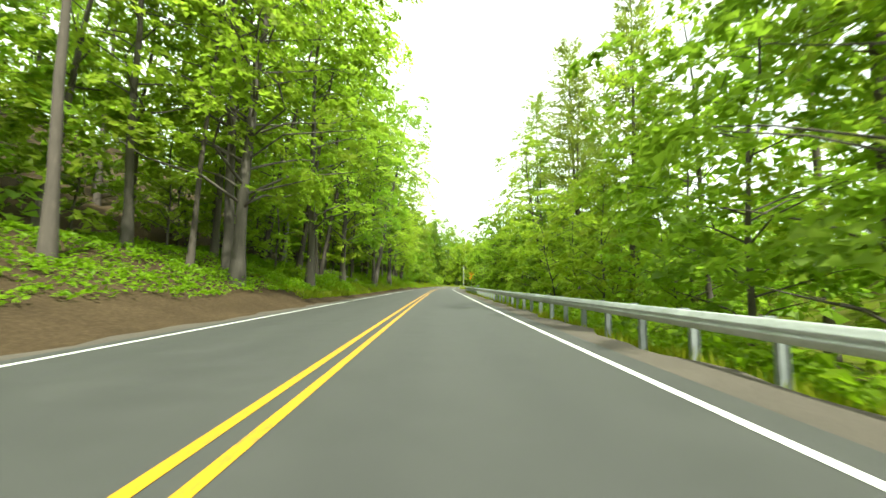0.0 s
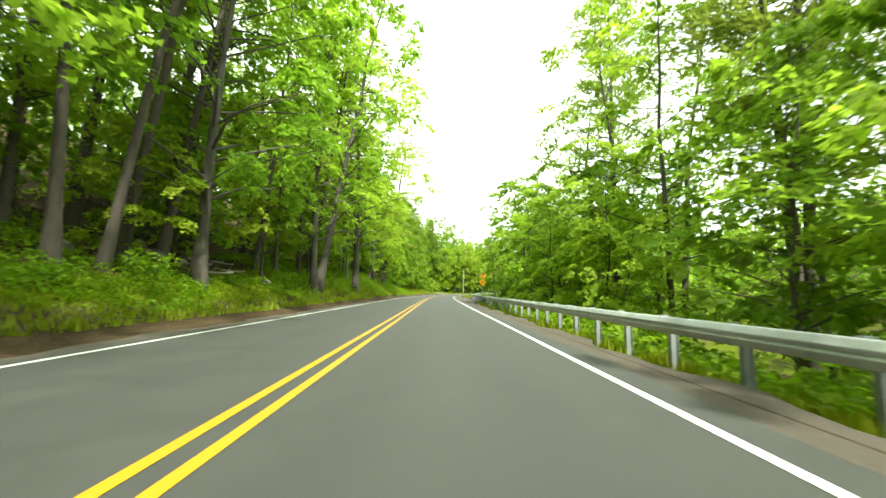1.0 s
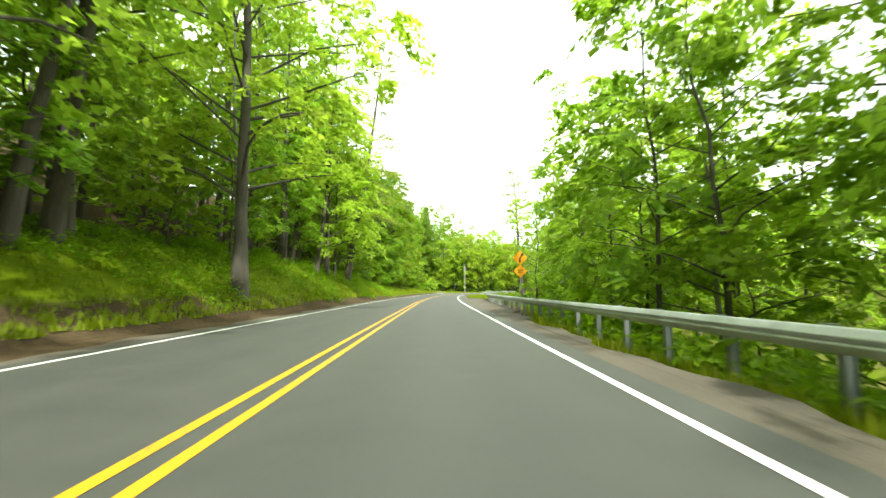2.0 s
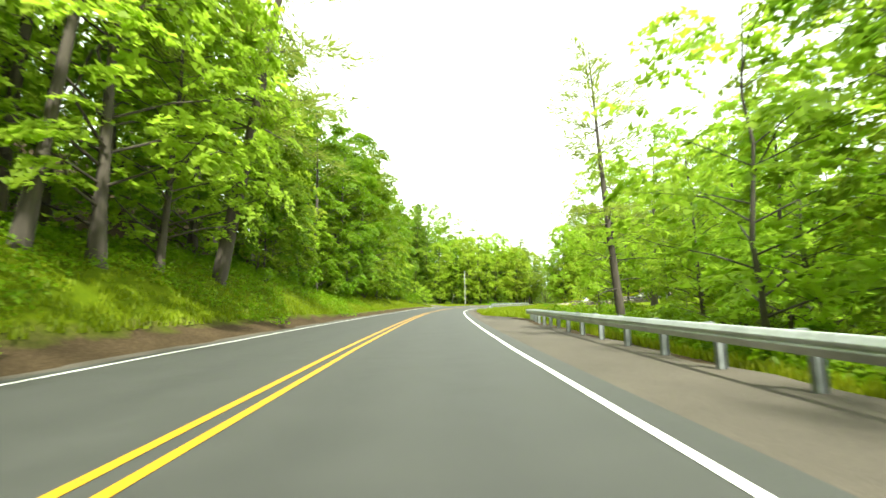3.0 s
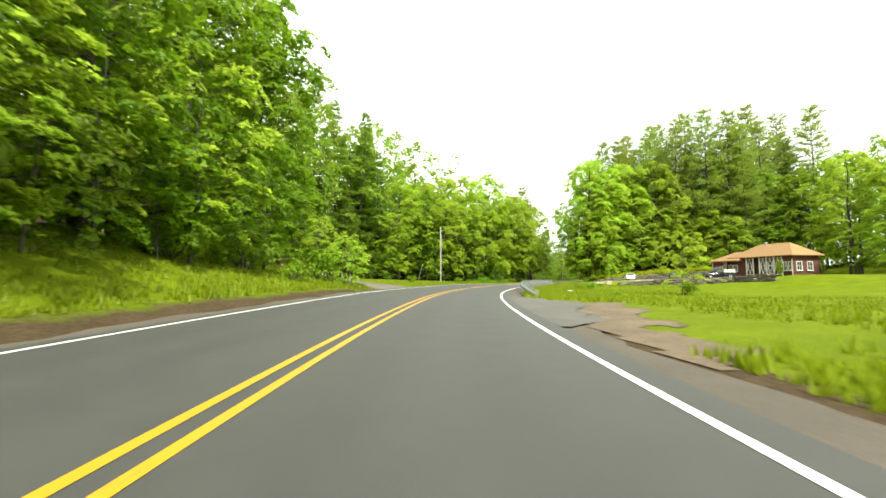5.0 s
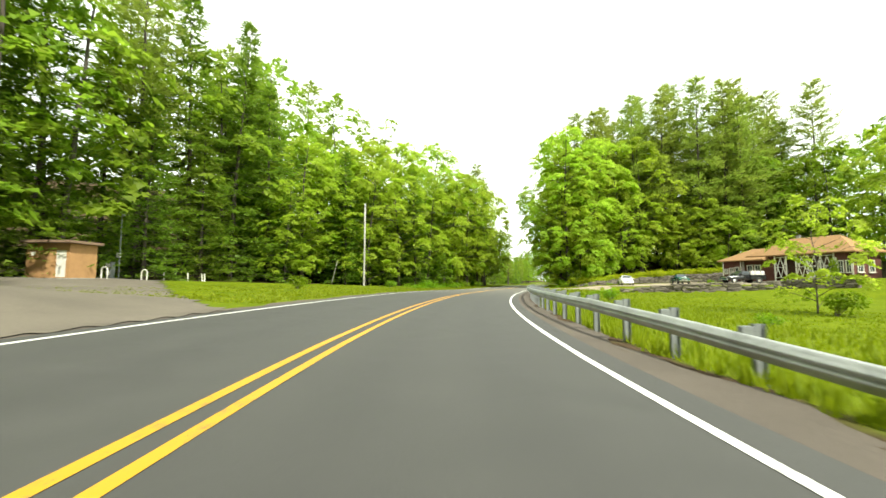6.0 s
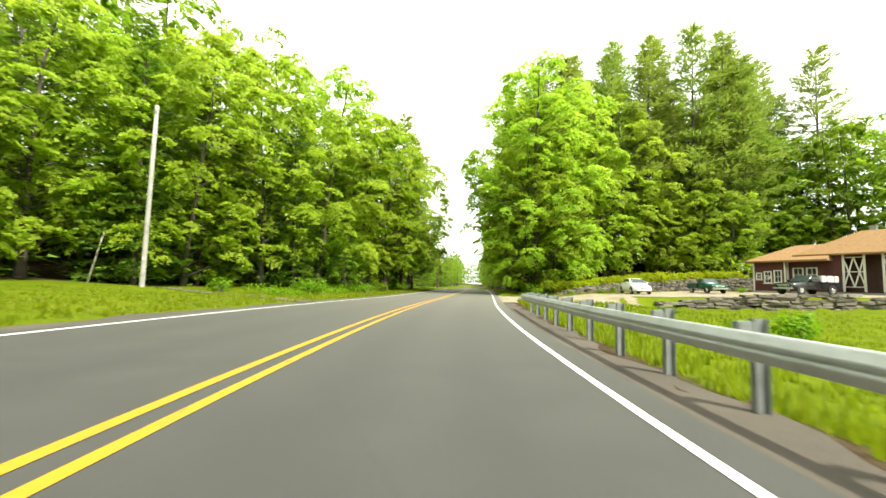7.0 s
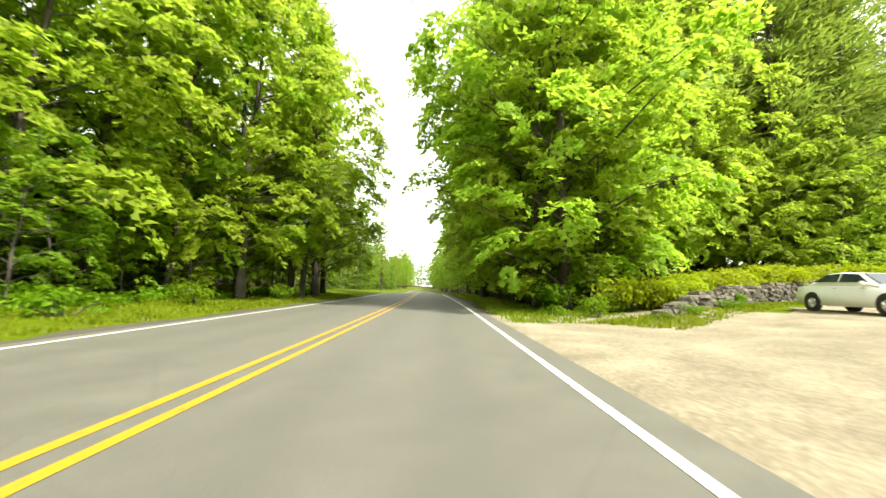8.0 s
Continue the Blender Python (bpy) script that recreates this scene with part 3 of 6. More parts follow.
KINDS = {
    "maple": [broadleaf(11, 22, 2.8, 6.2, 0.28, LEAF_BRIGHT, BARK_DARK, 46, 8, 36, 0.31, 0.0, 0.75, 0.75), broadleaf(12, 25, 3.2, 6.6, 0.32, LEAF_BRIGHT, BARK_DARK, 50, 8, 36, 0.32, 0.01, 0.7, 0.8),
              broadleaf(13, 16, 2.0, 5.0, 0.2, LEAF_BRIGHT, BARK_DARK, 34, 8, 40, 0.27, 0.0, 0.8, 0.68)],
    # maples on the shaded side, their shade painted into the leaf colour
    "oak": [broadleaf(14, 23, 1.2, 6.2, 0.3, LEAF_SHADED, BARK_DARK, 44, 7, 36, 0.34, 0.0, 0.75, 0.85), broadleaf(15, 25, 1.6, 6.4, 0.32, LEAF_SHADED, BARK, 46, 7, 36, 0.35, 0.01, 0.7, 0.9),
            broadleaf(16, 16, 0.9, 5.0, 0.2, LEAF_SHADED, BARK_DARK, 34, 7, 36, 0.3, 0.0, 0.8, 0.75)],
    "wood": [broadleaf(21, 27, 7.0, 6.0, 0.34, LEAF_MID, BARK, 26, 4, 30, 0.34, 0, 0.35, 0.8), broadleaf(22, 29, 9.0, 5.6, 0.3, LEAF_MID, BARK_DARK, 25, 4, 30, 0.34, 0.02, 0.35, 0.8),
             broadleaf(23, 25, 5.5, 5.6, 0.24, LEAF_BRIGHT, BARK, 25, 4, 30, 0.34, -0.02, 0.35, 0.8), broadleaf(24, 22, 5.0, 5.0, 0.17, LEAF_BRIGHT, BARK_PALE, 24, 4, 30, 0.32, 0.03, 0.35, 0.75)],
    "slim": [broadleaf(25, 28, 13.0, 3.4, 0.19, LEAF_MID, BARK_DARK, 14, 4, 26, 0.34, 0.015, 0.3, 0.75), broadleaf(26, 26, 15.0, 3.0, 0.15, LEAF_BRIGHT, BARK, 13, 4, 26, 0.34, -0.01, 0.3, 0.75),
             broadleaf(27, 31, 16.0, 3.6, 0.24, LEAF_MID, BARK_DARK, 14, 4, 26, 0.34, 0.0, 0.3, 0.8)],
    "grove": [broadleaf(91, 23, 1.8, 6.0, 0.28, LEAF_BRIGHT, BARK_DARK, 50, 8, 40, 0.28, 0.0, 0.7, 0.72), broadleaf(92, 20, 1.5, 5.4, 0.22, LEAF_BRIGHT, BARK_DARK, 42, 8, 38, 0.29, 0.01, 0.6, 0.7)],
    "hedge": [bush(64, 1.3, 1.1, HEDGE, 520, 0.2), bush(65, 1.1, 1.3, HEDGE, 480, 0.19)],
    # young growth in the same shade-darkened leaf colour
    "thicket": [broadleaf(34, 9, 0.6, 3.0, 0.08, LEAF_SHADED, BARK, 22, 5, 30, 0.24, 0, 0.7, 0.55), broadleaf(35, 12, 0.9, 3.6, 0.11, LEAF_SHADED, BARK_DARK, 26, 5, 30, 0.26, 0.01, 0.7, 0.6)],
    "sapling": [broadleaf(31, 8, 1.0, 2.9, 0.07, LEAF_BRIGHT, BARK, 20, 4, 28, 0.25, 0, 0.6, 0.55), broadleaf(32, 11, 1.4, 3.5, 0.1, LEAF_BRIGHT, BARK, 23, 4, 30, 0.27, 0, 0.6, 0.6),
                broadleaf(33, 12.5, 2.0, 3.8, 0.12, LEAF_MID, BARK, 25, 4, 30, 0.28, 0.02, 0.6, 0.65)],
    "pine": [conifer(41, 33, 10.0, 5.2, 0.33, NEEDLE, BARK_DARK, 25, 5, 18, 0.6, 0.48, 0.12, 0.0, 14, 0.33), conifer(42, 36, 13.0, 5.6, 0.36, NEEDLE, BARK_DARK, 23, 5, 18, 0.55, 0.5, 0.15, 0.0, 18, 0.33),
             conifer(43, 28, 4.5, 5.2, 0.3, NEEDLE, BARK_DARK, 28, 5, 17, 0.62, 0.47, 0.06, 0.0, 6, 0.33)],
    "gaunt": [conifer(44, 17, 5.0, 3.4, 0.27, NEEDLE, BARK_DARK, 13, 5, 22, 0.5, 0.42, 0.35, 0.0, 14), conifer(45, 29, 8.0, 6.8, 0.38, NEEDLE, BARK_DARK, 15, 5, 24, 0.76, 0.48, 0.3, 0.03, 16)],
    "farpine": [conifer(46, 31, 8.0, 5.2, 0.3, NEEDLE, BARK_DARK, 20, 5, 7, 0.6, 0.8, 0.12, 0.0, 0, 0.4), conifer(47, 26, 1.5, 5.2, 0.3, LEAF_DEEP, BARK_DARK, 22, 5, 7, 0.8, 0.8, 0.05, 0.1, 0, 0.42)],
    "hemlock": [conifer(51, 24, 0.8, 5.0, 0.28, LEAF_DEEP, BARK_DARK, 30, 6, 11, 0.85, 0.48, 0.04, 0.1, 0, 0.37), conifer(52, 29, 1.2, 5.4, 0.32, LEAF_DEEP, BARK_DARK, 32, 6, 11, 0.8, 0.51, 0.05, 0.1, 0, 0.37)],
    "overhang": [broadleaf(81, 28, 5.5, 8.4, 0.36, LEAF_MID, BARK, 46, 6, 32, 0.34, 0.0, 0.55, 0.9), broadleaf(82, 30, 6.0, 8.0, 0.34, LEAF_BRIGHT, BARK, 46, 6, 32, 0.34, 0.0, 0.55, 0.9)],
    "backwood": [broadleaf(71, 28, 3.0, 6.6, 0.3, LEAF_MID, BARK, 30, 4, 16, 0.7, 0, 0.6, 1.2, 0.4, False), broadleaf(72, 31, 4.0, 6.4, 0.3, LEAF_MID, BARK_DARK, 30, 4, 16, 0.7, 0, 0.55, 1.2, 0.4, False)],
    "undertree": [broadleaf(75, 10, 1.0, 3.4, 0.09, LEAF_MID, BARK, 20, 4, 16, 0.45, 0, 0.6, 0.8), broadleaf(76, 13, 1.5, 3.8, 0.11, LEAF_MID, BARK, 22, 4, 16, 0.45, 0.02, 0.6, 0.85)],
    "bush": [bush(61, 1.0, 1.2, SHRUB), bush(62, 1.4, 1.7, SHRUB, 560, 0.23), bush(63, 0.8, 0.8, SHRUB, 300, 0.17)],
}
LABELS = {
    "maple": ("maple_tree", "broad maple tree with bright green spring leaves", "tree"),
    "oak": ("oak_tree", "broad maple tree with shade put into its deep green leaves", "tree"),
    "grove": ("maple_tree", "tall maple with bright green crown at the grove edge", "tree"),
    "hedge": ("bush", "bright yellow-green leafy bush on top of the stone wall", "bush"),
    "wood": ("forest_tree", "tall forest tree with bare trunk and green crown", "tree"),
    "thicket": ("sapling", "young tree leafy down to the ground, shade put into its deep green", "tree"),
    "slim": ("forest_tree", "slender forest tree with long bare trunk and small high crown", "tree"),
    "sapling": ("sapling", "thin young tree with sparse light green leaves", "tree"),
    "pine": ("pine_tree", "tall white pine with dark trunk and needle boughs", "tree"),
    "gaunt": ("pine_tree", "gaunt pine with sparse boughs and bare dead limbs", "tree"),
    "farpine": ("conifer_tree", "tall conifer with level boughs deep in the woods", "tree"),
    "hemlock": ("conifer_tree", "dark green conifer with boughs down to the ground", "tree"),
    "overhang": ("forest_tree", "tall spreading forest tree reaching over the road", "tree"),
    "backwood": ("forest_tree", "leafy forest tree deep in the green woods", "tree"),
    "undertree": ("sapling", "young leafy tree in the shade of the woods", "tree"),
    "bush": ("bush", "low leafy green roadside bush", "bush"),
}
FIRST = {}
PLANT_RNG = random.Random(5)


def plant(kind, x, y, scale=1.0, variant=None, turn=None, sink=0.0, group="", lean=None):
    """A tree or bush of that kind, standing on the ground."""
    variant = PLANT_RNG.randrange(len(KINDS[kind])) if variant is None else variant % len(KINDS[kind])
    turn = PLANT_RNG.uniform(0, 360) if turn is None else turn
    name, label, cat = LABELS[kind]
    w = 4.5 if kind == "wood" else 2
    m = pose(x, y, gz(x, y) - sink, PLANT_RNG.uniform(-w, w), PLANT_RNG.uniform(-w, w), turn)
    if lean is not None:
        m = pose(x, y, gz(x, y) - sink, 0, lean, 0) @ Matrix.Rotation(radians(turn), 4, "Z")
    sc = Matrix.Diagonal((scale, scale, scale * PLANT_RNG.uniform(0.94, 1.06), 1))
    ob = new(name)
    ob.empty_display_size = 0.3
    ob.matrix_basis = m @ sc
    tagged(ob, label, cat, group or {"bush": "roadside bushes", "hedge": "hedge on the stone wall"}.get(kind, "roadside trees"))
    for me in KINDS[kind][variant]:
        child = new(me.name.split(".")[0], me)
        child.parent = ob
        if child.name.split(".")[0] in ("branchwork", "stem", "crown", "foliage"):
            child["kind"] = "stuff"
    return ob


def belt(kinds, s_from, s_to, d_from, d_to, count, lo=0.85, hi=1.15, seed=1, gap=3.0):
    """Trees scattered over a stretch beside the road, no two too near."""
    rng = random.Random(seed)
    placed = []
    tries = 0
    while len(placed) < count and tries < count * 30:
        tries += 1
        s, d = rng.uniform(s_from, s_to), rng.uniform(d_from, d_to)
        if any((s - a) ** 2 + (d - b) ** 2 < gap * gap for a, b in placed):
            continue
        placed.append((s, d))
        x, y = at_road(s, d)
        plant(rng.choice(kinds), float(x), float(y), rng.uniform(lo, hi))


# left woods, first stretch
for s, d, k, v, sc in ((10, -16, "wood", 1, 1.0), (14, -13.5, "slim", 2, 0.95), (20, -15.5, "wood", 2, 1.0), (24, -12.5, "wood", 0, 1.0), (30, -15, "wood", 1, 1.0),
                       (36, -18, "wood", 3, 1.0), (41, -16, "wood", 3, 1.05), (48.7, -19, "wood", 1, 1.1), (54.5, -18, "wood", 0, 1.1), (60, -20, "wood", 2, 1.0),
                       (22, -11.0, "overhang", 0, 1.0), (62, -10.6, "overhang", 1, 0.9), (34, -11.0, "overhang", 1, 1.0), (48, -11.8, "overhang", 0, 0.95), (77, -10.4, "overhang", 1, 1.1), (90, -13.5, "wood", 0, 0.95), (64, -17.5, "wood", 1, 1.0), (71, -14, "wood", 2, 1.0), (80.5, -12.3, "wood", 3, 1.05),
                       (95, -14.5, "wood", 2, 1.0), (27.5, -13.5, "wood", 1, 0.9), (33, -13.5, "sapling", 1, 1.0), (18, -18, "wood", 2, 0.9), (46, -13.8, "sapling", 0, 0.9), (52, -14, "sapling", 1, 1.1), (57.5, -13, "sapling", 2, 1.1), (100, -16, "wood", 1, 1)):
    x, y = at_road(s, d)
    plant(k, float(x), float(y), sc, v)
belt(["wood", "undertree", "undertree"], -10, 104, -26, -15, 24, 0.8, 1.05, 3, 3.2)
belt(["backwood"], -14, 120, -62, -36, 24, 0.75, 0.95, 4, 6.0)
belt(["slim"], 2, 104, -27, -12.5, 34, 0.85, 1.1, 43, 2.6)
belt(["undertree", "sapling"], -12, 105, -32, -16.5, 34, 0.7, 1.0, 41, 3.6)
belt(["sapling", "maple"], 66, 104, -16, -12, 11, 0.75, 0.95, 5, 3.2)
for s, d, v, sc, ln in ((63.7, -10.8, 0, 1.15, 9), (52.5, -16.5, 1, 1.0, 8), (49, -14.5, 1, 0.9, 11), (44, -17.5, 2, 1.0, 6), (70, -13.5, 1, 1.0, 4)):
    x, y = at_road(s, d)
    plant("wood", float(x), float(y), sc, v, lean=ln)
for s, d, v, sc, ln in ((44, -13.2, 0, 1.15, 8), (46.5, -14.6, 2, 1.15, 7), (39, -13.8, 2, 1.1, 9), (58.5, -14.0, 1, 1.2, 6), (35, -15.5, 0, 1.2, 8), (68, -13.0, 2, 1.0, 7), (96, -12.4, 0, 1.1, 6)):
    x, y = at_road(s, d)
    plant("slim", float(x), float(y), sc, v, lean=ln)
x, y = at_road(105.5, -11.6)
plant("gaunt", float(x), float(y), 1.1, 1, lean=8)
# left bank before the lawn
belt(["thicket", "thicket", "sapling"], 109, 166, -14.2, -12.2, 18, 0.6, 0.95, 31, 2.6)
belt(["oak", "sapling", "oak"], 110, 160, -18, -13, 13, 0.85, 1.05, 6, 3.6)
plant("gaunt", -11.5, 160, 1.6, 0)
belt(["oak", "hemlock", "wood"], 112, 166, -28, -19, 14, 0.95, 1.15, 7, 4)
belt(["farpine", "backwood"], 120, 190, -60, -34, 18, 0.9, 1.1, 8, 5.5)
for x, y, k, v, sc in ((-9, 175.5, "oak", 2, 1.1), (-11.5, 179.5, "oak", 0, 1.12), (-14, 174, "oak", 1, 1.1), (-17, 181, "oak", 1, 1.15), (-22, 187, "oak", 1, 1.25), (-20, 170, "hemlock", 1, 1.1),
                       (-21, 196, "hemlock", 1, 1.05), (-22, 207, "hemlock", 1, 1.25), (-14, 186, "pine", 2, 1.35), (-18, 213, "hemlock", 1, 1.3), (-13, 219, "pine", 0, 1.15), (-9.5, 224, "hemlock", 1, 1.25), (-5, 226, "hemlock", 1, 1.15),
                       (-1, 229, "hemlock", 0, 1.2), (-17, 227, "pine", 1, 1.1), (-25, 216, "pine", 1, 1.1), (3.5, 232, "maple", 1, 0.95), (-27, 200, "pine", 1, 1.05), (-18.5, 203, "hemlock", 0, 0.9), (-16, 208.5, "hemlock", 0, 0.75), (-11, 216.5, "hemlock", 0, 0.85), (-7, 221.5, "hemlock", 0, 0.8), (1.5, 228.5, "maple", 2, 0.9), (-22, 201, "pine", 2, 1.1), (-15, 226, "backwood", 1, 1.0), (-8, 231, "backwood", 0, 1.0), (-5, 233, "pine", 0, 1.0), (1, 238, "wood", 0, 1.15)):
    plant(k, x, y, sc, v)
for s, d, k, v, sc in ((171, -10.0, "sapling", 0, 0.5), (172.5, -11, "sapling", 0, 0.55), (169, -11.8, "sapling", 1, 0.45), (256, -10.6, "pine", 2, 0.8), (262, -11.2, "maple", 1, 0.95), (268, -12, "backwood", 0, 0.85), (250, -12.5, "maple", 0, 1.05)):
    x, y = at_road(s, d)
    plant(k, float(x), float(y), sc, v)
belt(["farpine", "farpine", "backwood"], 168, 240, -52, -36, 22, 1.0, 1.2, 61, 4.5)
# maples and mixed woods past the lawn
for x, y, k, v, sc in ((8, 235, "maple", 0, 1.0), (13, 233.5, "maple", 2, 1.2), (14, 240, "maple", 1, 1.12), (19, 237, "maple", 0, 1.0), (20, 245, "maple", 1, 1.15), (25, 241, "maple", 2, 1.3),
                       (27, 248, "maple", 1, 1.15), (31, 246, "maple", 0, 1.02), (35, 250, "maple", 2, 1.35), (39.2, 252.5, "pine", 2, 0.95), (43, 259.5, "maple", 2, 1.1), (17, 253, "wood", 0, 1.35),
                       (28, 257, "maple", 1, 1.1), (36, 260, "maple", 0, 1.1), (9, 247, "maple", 1, 1.05)):
    plant(k, x, y, sc, v)
belt(["thicket", "sapling"], 224, 264, -15.5, -12.8, 8, 0.4, 0.65, 33, 2.8)
belt(["hemlock", "thicket"], 222, 268, -32, -17, 16, 0.6, 0.8, 34, 3.6)
belt(["backwood"], 222, 340, -60, -34, 30, 0.85, 1.05, 12, 5.5)
belt(["backwood", "farpine", "farpine"], 276, 420, -34, -17, 26, 0.75, 0.95, 13, 5)
belt(["farpine", "backwood", "farpine"], 300, 480, -26, -16, 28, 0.45, 0.6, 51, 4.5)
belt(["backwood"], 470, 640, -24, -11, 26, 0.7, 0.9, 52, 4.5)
belt(["backwood"], 650, 700, -60, 60, 40, 0.75, 0.95, 53, 5)
# right woods behind the first rail
belt(["sapling"], -6, 62, 8.2, 15, 26, 0.85, 1.25, 14, 2.8)
belt(["sapling"], 56, 100, 8.8, 16, 18, 0.85, 1.25, 16, 2.8)
belt(["backwood", "undertree", "undertree"], -14, 110, 17, 44, 44, 0.55, 0.8, 15, 4.2)
for s, d, k, v, sc in ((8, 11, "wood", 1, 1.0), (12, 13.5, "pine", 1, 0.9), (24, 16, "wood", 2, 0.95), (30, 14, "pine", 0, 0.8), (44, 14.5, "pine", 0, 0.85), (45.5, 15.5, "pine", 1, 0.85), (58, 13, "wood", 1, 0.9),
                       (60.5, 14, "pine", 1, 0.9), (72, 11, "wood", 3, 0.8), (84, 12, "wood", 3, 0.9), (91, 11.5, "wood", 0, 0.8), (96, 13.5, "wood", 2, 0.75), (50, 12.5, "wood", 2, 0.95), (55, 16, "wood", 1, 0.9), (66, 14, "wood", 0, 0.9), (37, 18, "backwood", 0, 0.85), (77, 15, "wood", 2, 0.85), (20, 19, "backwood", 1, 0.9)):
    x, y = at_road(s, d)
    plant(k, float(x), float(y), sc, v)
x, y = at_road(106.4, 10.0)
plant("gaunt", float(x), float(y), 1.0, 0, lean=-4)
belt(["sapling", "maple"], 104, 126, 17, 34, 12, 0.6, 0.85, 17, 3.8)
plant("overhang", 28.5, 134.5, 0.92, 0)
for x, y, sc in ((20.5, 132, 0.8), (25, 138.5, 0.7), (33, 139, 0.9), (31, 132, 0.95), (24.4, 142.5, 0.42), (27, 145, 0.5), (36, 142, 0.8)):
    plant("sapling", x, y, sc)
plant("sapling", 23.5, 131, 1.0)
plant("sapling", 30, 138, 1.1)
plant("sapling", 38, 186.5, 0.95, 0)
belt(["maple", "sapling"], 128, 150, 30, 64, 14, 0.7, 0.9, 27, 5)
# grove beyond the drive
for x, y, k, v, sc in ((49.5, 235.5, "grove", 1, 1.1), (52.5, 238, "grove", 2, 1.25), (56, 236.5, "grove", 0, 1.0), (60, 238.5, "grove", 2, 1.3), (65, 237, "grove", 2, 1.05), (70, 238, "grove", 2, 1.25), (75, 234, "maple", 2, 0.8),
                       (57, 241.5, "grove", 1, 1.12), (62, 246, "wood", 0, 1.1), (83, 230, "maple", 2, 0.85), (79, 233, "maple", 2, 0.95), (92, 226, "maple", 2, 0.85), (88, 234, "hemlock", 0, 0.7), (66, 242, "hemlock", 0, 0.75)):
    plant(k, x, y, sc, v)
rg = random.Random(19)
taken = []
for i in range(14):
    plant("backwood", 70 + 4.2 * i, 264 - 1.6 * i + rg.uniform(-3, 3), rg.uniform(0.8, 0.95))
for i in range(9):
    plant("maple", 77 + 3.6 * i, 236.5 - 1.3 * i + rg.uniform(-1, 1), rg.uniform(0.6, 0.85), 2)
while len(taken) < 42:
    f, g = rg.uniform(0, 1), rg.uniform(0, 1)
    x, y = 57 + 48 * f + 8 * g, 243 - 20 * f + 24 * g
    if all((x - a) ** 2 + (y - b) ** 2 > 13 for a, b in taken):
        taken.append((x, y))
        plant("pine" if g < 0.6 else "farpine", x, y, rg.uniform(1.02, 1.2) * (1.22 if g < 0.4 else 1.0), 2 if g < 0.4 else (None if g < 0.6 else 0))
for i in range(22):
    plant(rg.choice(["maple", "backwood", "sapling"]), rg.uniform(97, 135), rg.uniform(185, 222), rg.uniform(0.7, 0.9))
belt(["backwood", "farpine", "farpine"], 266, 420, 13, 28, 30, 0.8, 1.0, 20, 4.8)
belt(["sapling", "grove"], 246, 268, 7.5, 10.5, 7, 0.6, 0.85, 56, 2.8)
for s, d, v, sc in ((247, 7.2, 0, 1.3), (256, 6.9, 0, 1.3), (268, 6.8, 0, 1.15), (278, 7.0, 1, 1.2), (290, 7.2, 0, 1.05)):
    x, y = at_road(s, d)
    plant("grove", float(x), float(y), sc, v)
belt(["thicket"], 243, 285, 6.8, 12, 16, 0.35, 0.6, 58, 2.2)
for i in range(16):
    plant("backwood", 84 + 1.9 * i, 240 - 1.6 * i + rg.uniform(-4, 4), rg.uniform(0.75, 0.9))
belt(["grove", "backwood", "backwood"], 262, 430, 7.5, 12, 30, 0.7, 0.95, 54, 4.5)
belt(["backwood"], 420, 640, 8, 20, 32, 0.7, 0.9, 55, 4.5)
for x, y, k, v, sc in ((84, 203, "maple", 1, 0.95), (90, 207, "backwood", 0, 0.9), (88, 198, "maple", 0, 0.95), (94, 212, "backwood", 1, 0.85), (83, 195, "maple", 2, 1.0), (97, 203, "backwood", 0, 0.9), (95, 192, "maple", 1, 0.9), (104, 210, "backwood", 1, 0.9), (90, 186, "backwood", 0, 0.8)):
    plant(k, x, y, sc, v)

# ---- woods that nobody could count, far behind the trees ----


def far_woods(name, bands, seed, leaf=0.9):
    """Leaf masses behind the last single trees; bands are (s from, s to, d from, d to, height, count)."""
    rng = np.random.default_rng(seed)
    P = []
    for s0, s1, d0, d1, h, n in bands:
        s, d = rng.uniform(s0, s1, n), rng.uniform(d0, d1, n)
        x, y = at_road(s, d)
        top = h * (0.8 + 0.2 * np.sin(s * 0.31 + d) * np.cos(s * 0.13))
        ok = (d < 0) | (s < 200) | (s > 335) | (y > 248 - 0.3 * (x - 57))
        x, y, top = x[ok], y[ok], top[ok]
        n = len(x)
        z = ground_z(x, y) + top * rng.uniform(0, 1, n) ** 0.8
        P.append(np.stack([x, y, z], 1))
    p = np.concatenate(P)
    v, f = leaf_quads(p, rng.normal(0, 0.6, p.shape) + (0, 0, 0.6), leaf, rng)
    return tagged(mesh_object(name, v, f, LEAF_MID), "dense mass of green leaves deep in the woods", "woods", kind="stuff")


far_woods("far_woods", [(-60, 170, -66, -44, 8, 7000), (170, 360, -70, -42, 12, 8000), (-60, 120, 26, 52, 9, 9000),
                        (340, 520, -60, -18, 12, 5000), (340, 520, 14, 60, 12, 5000), (246, 330, 14, 62, 11, 12000), (224, 300, -44, -22, 9, 5000), (-120, -60, -40, 40, 14, 3000)], 3)

# ---- grass and undergrowth ----


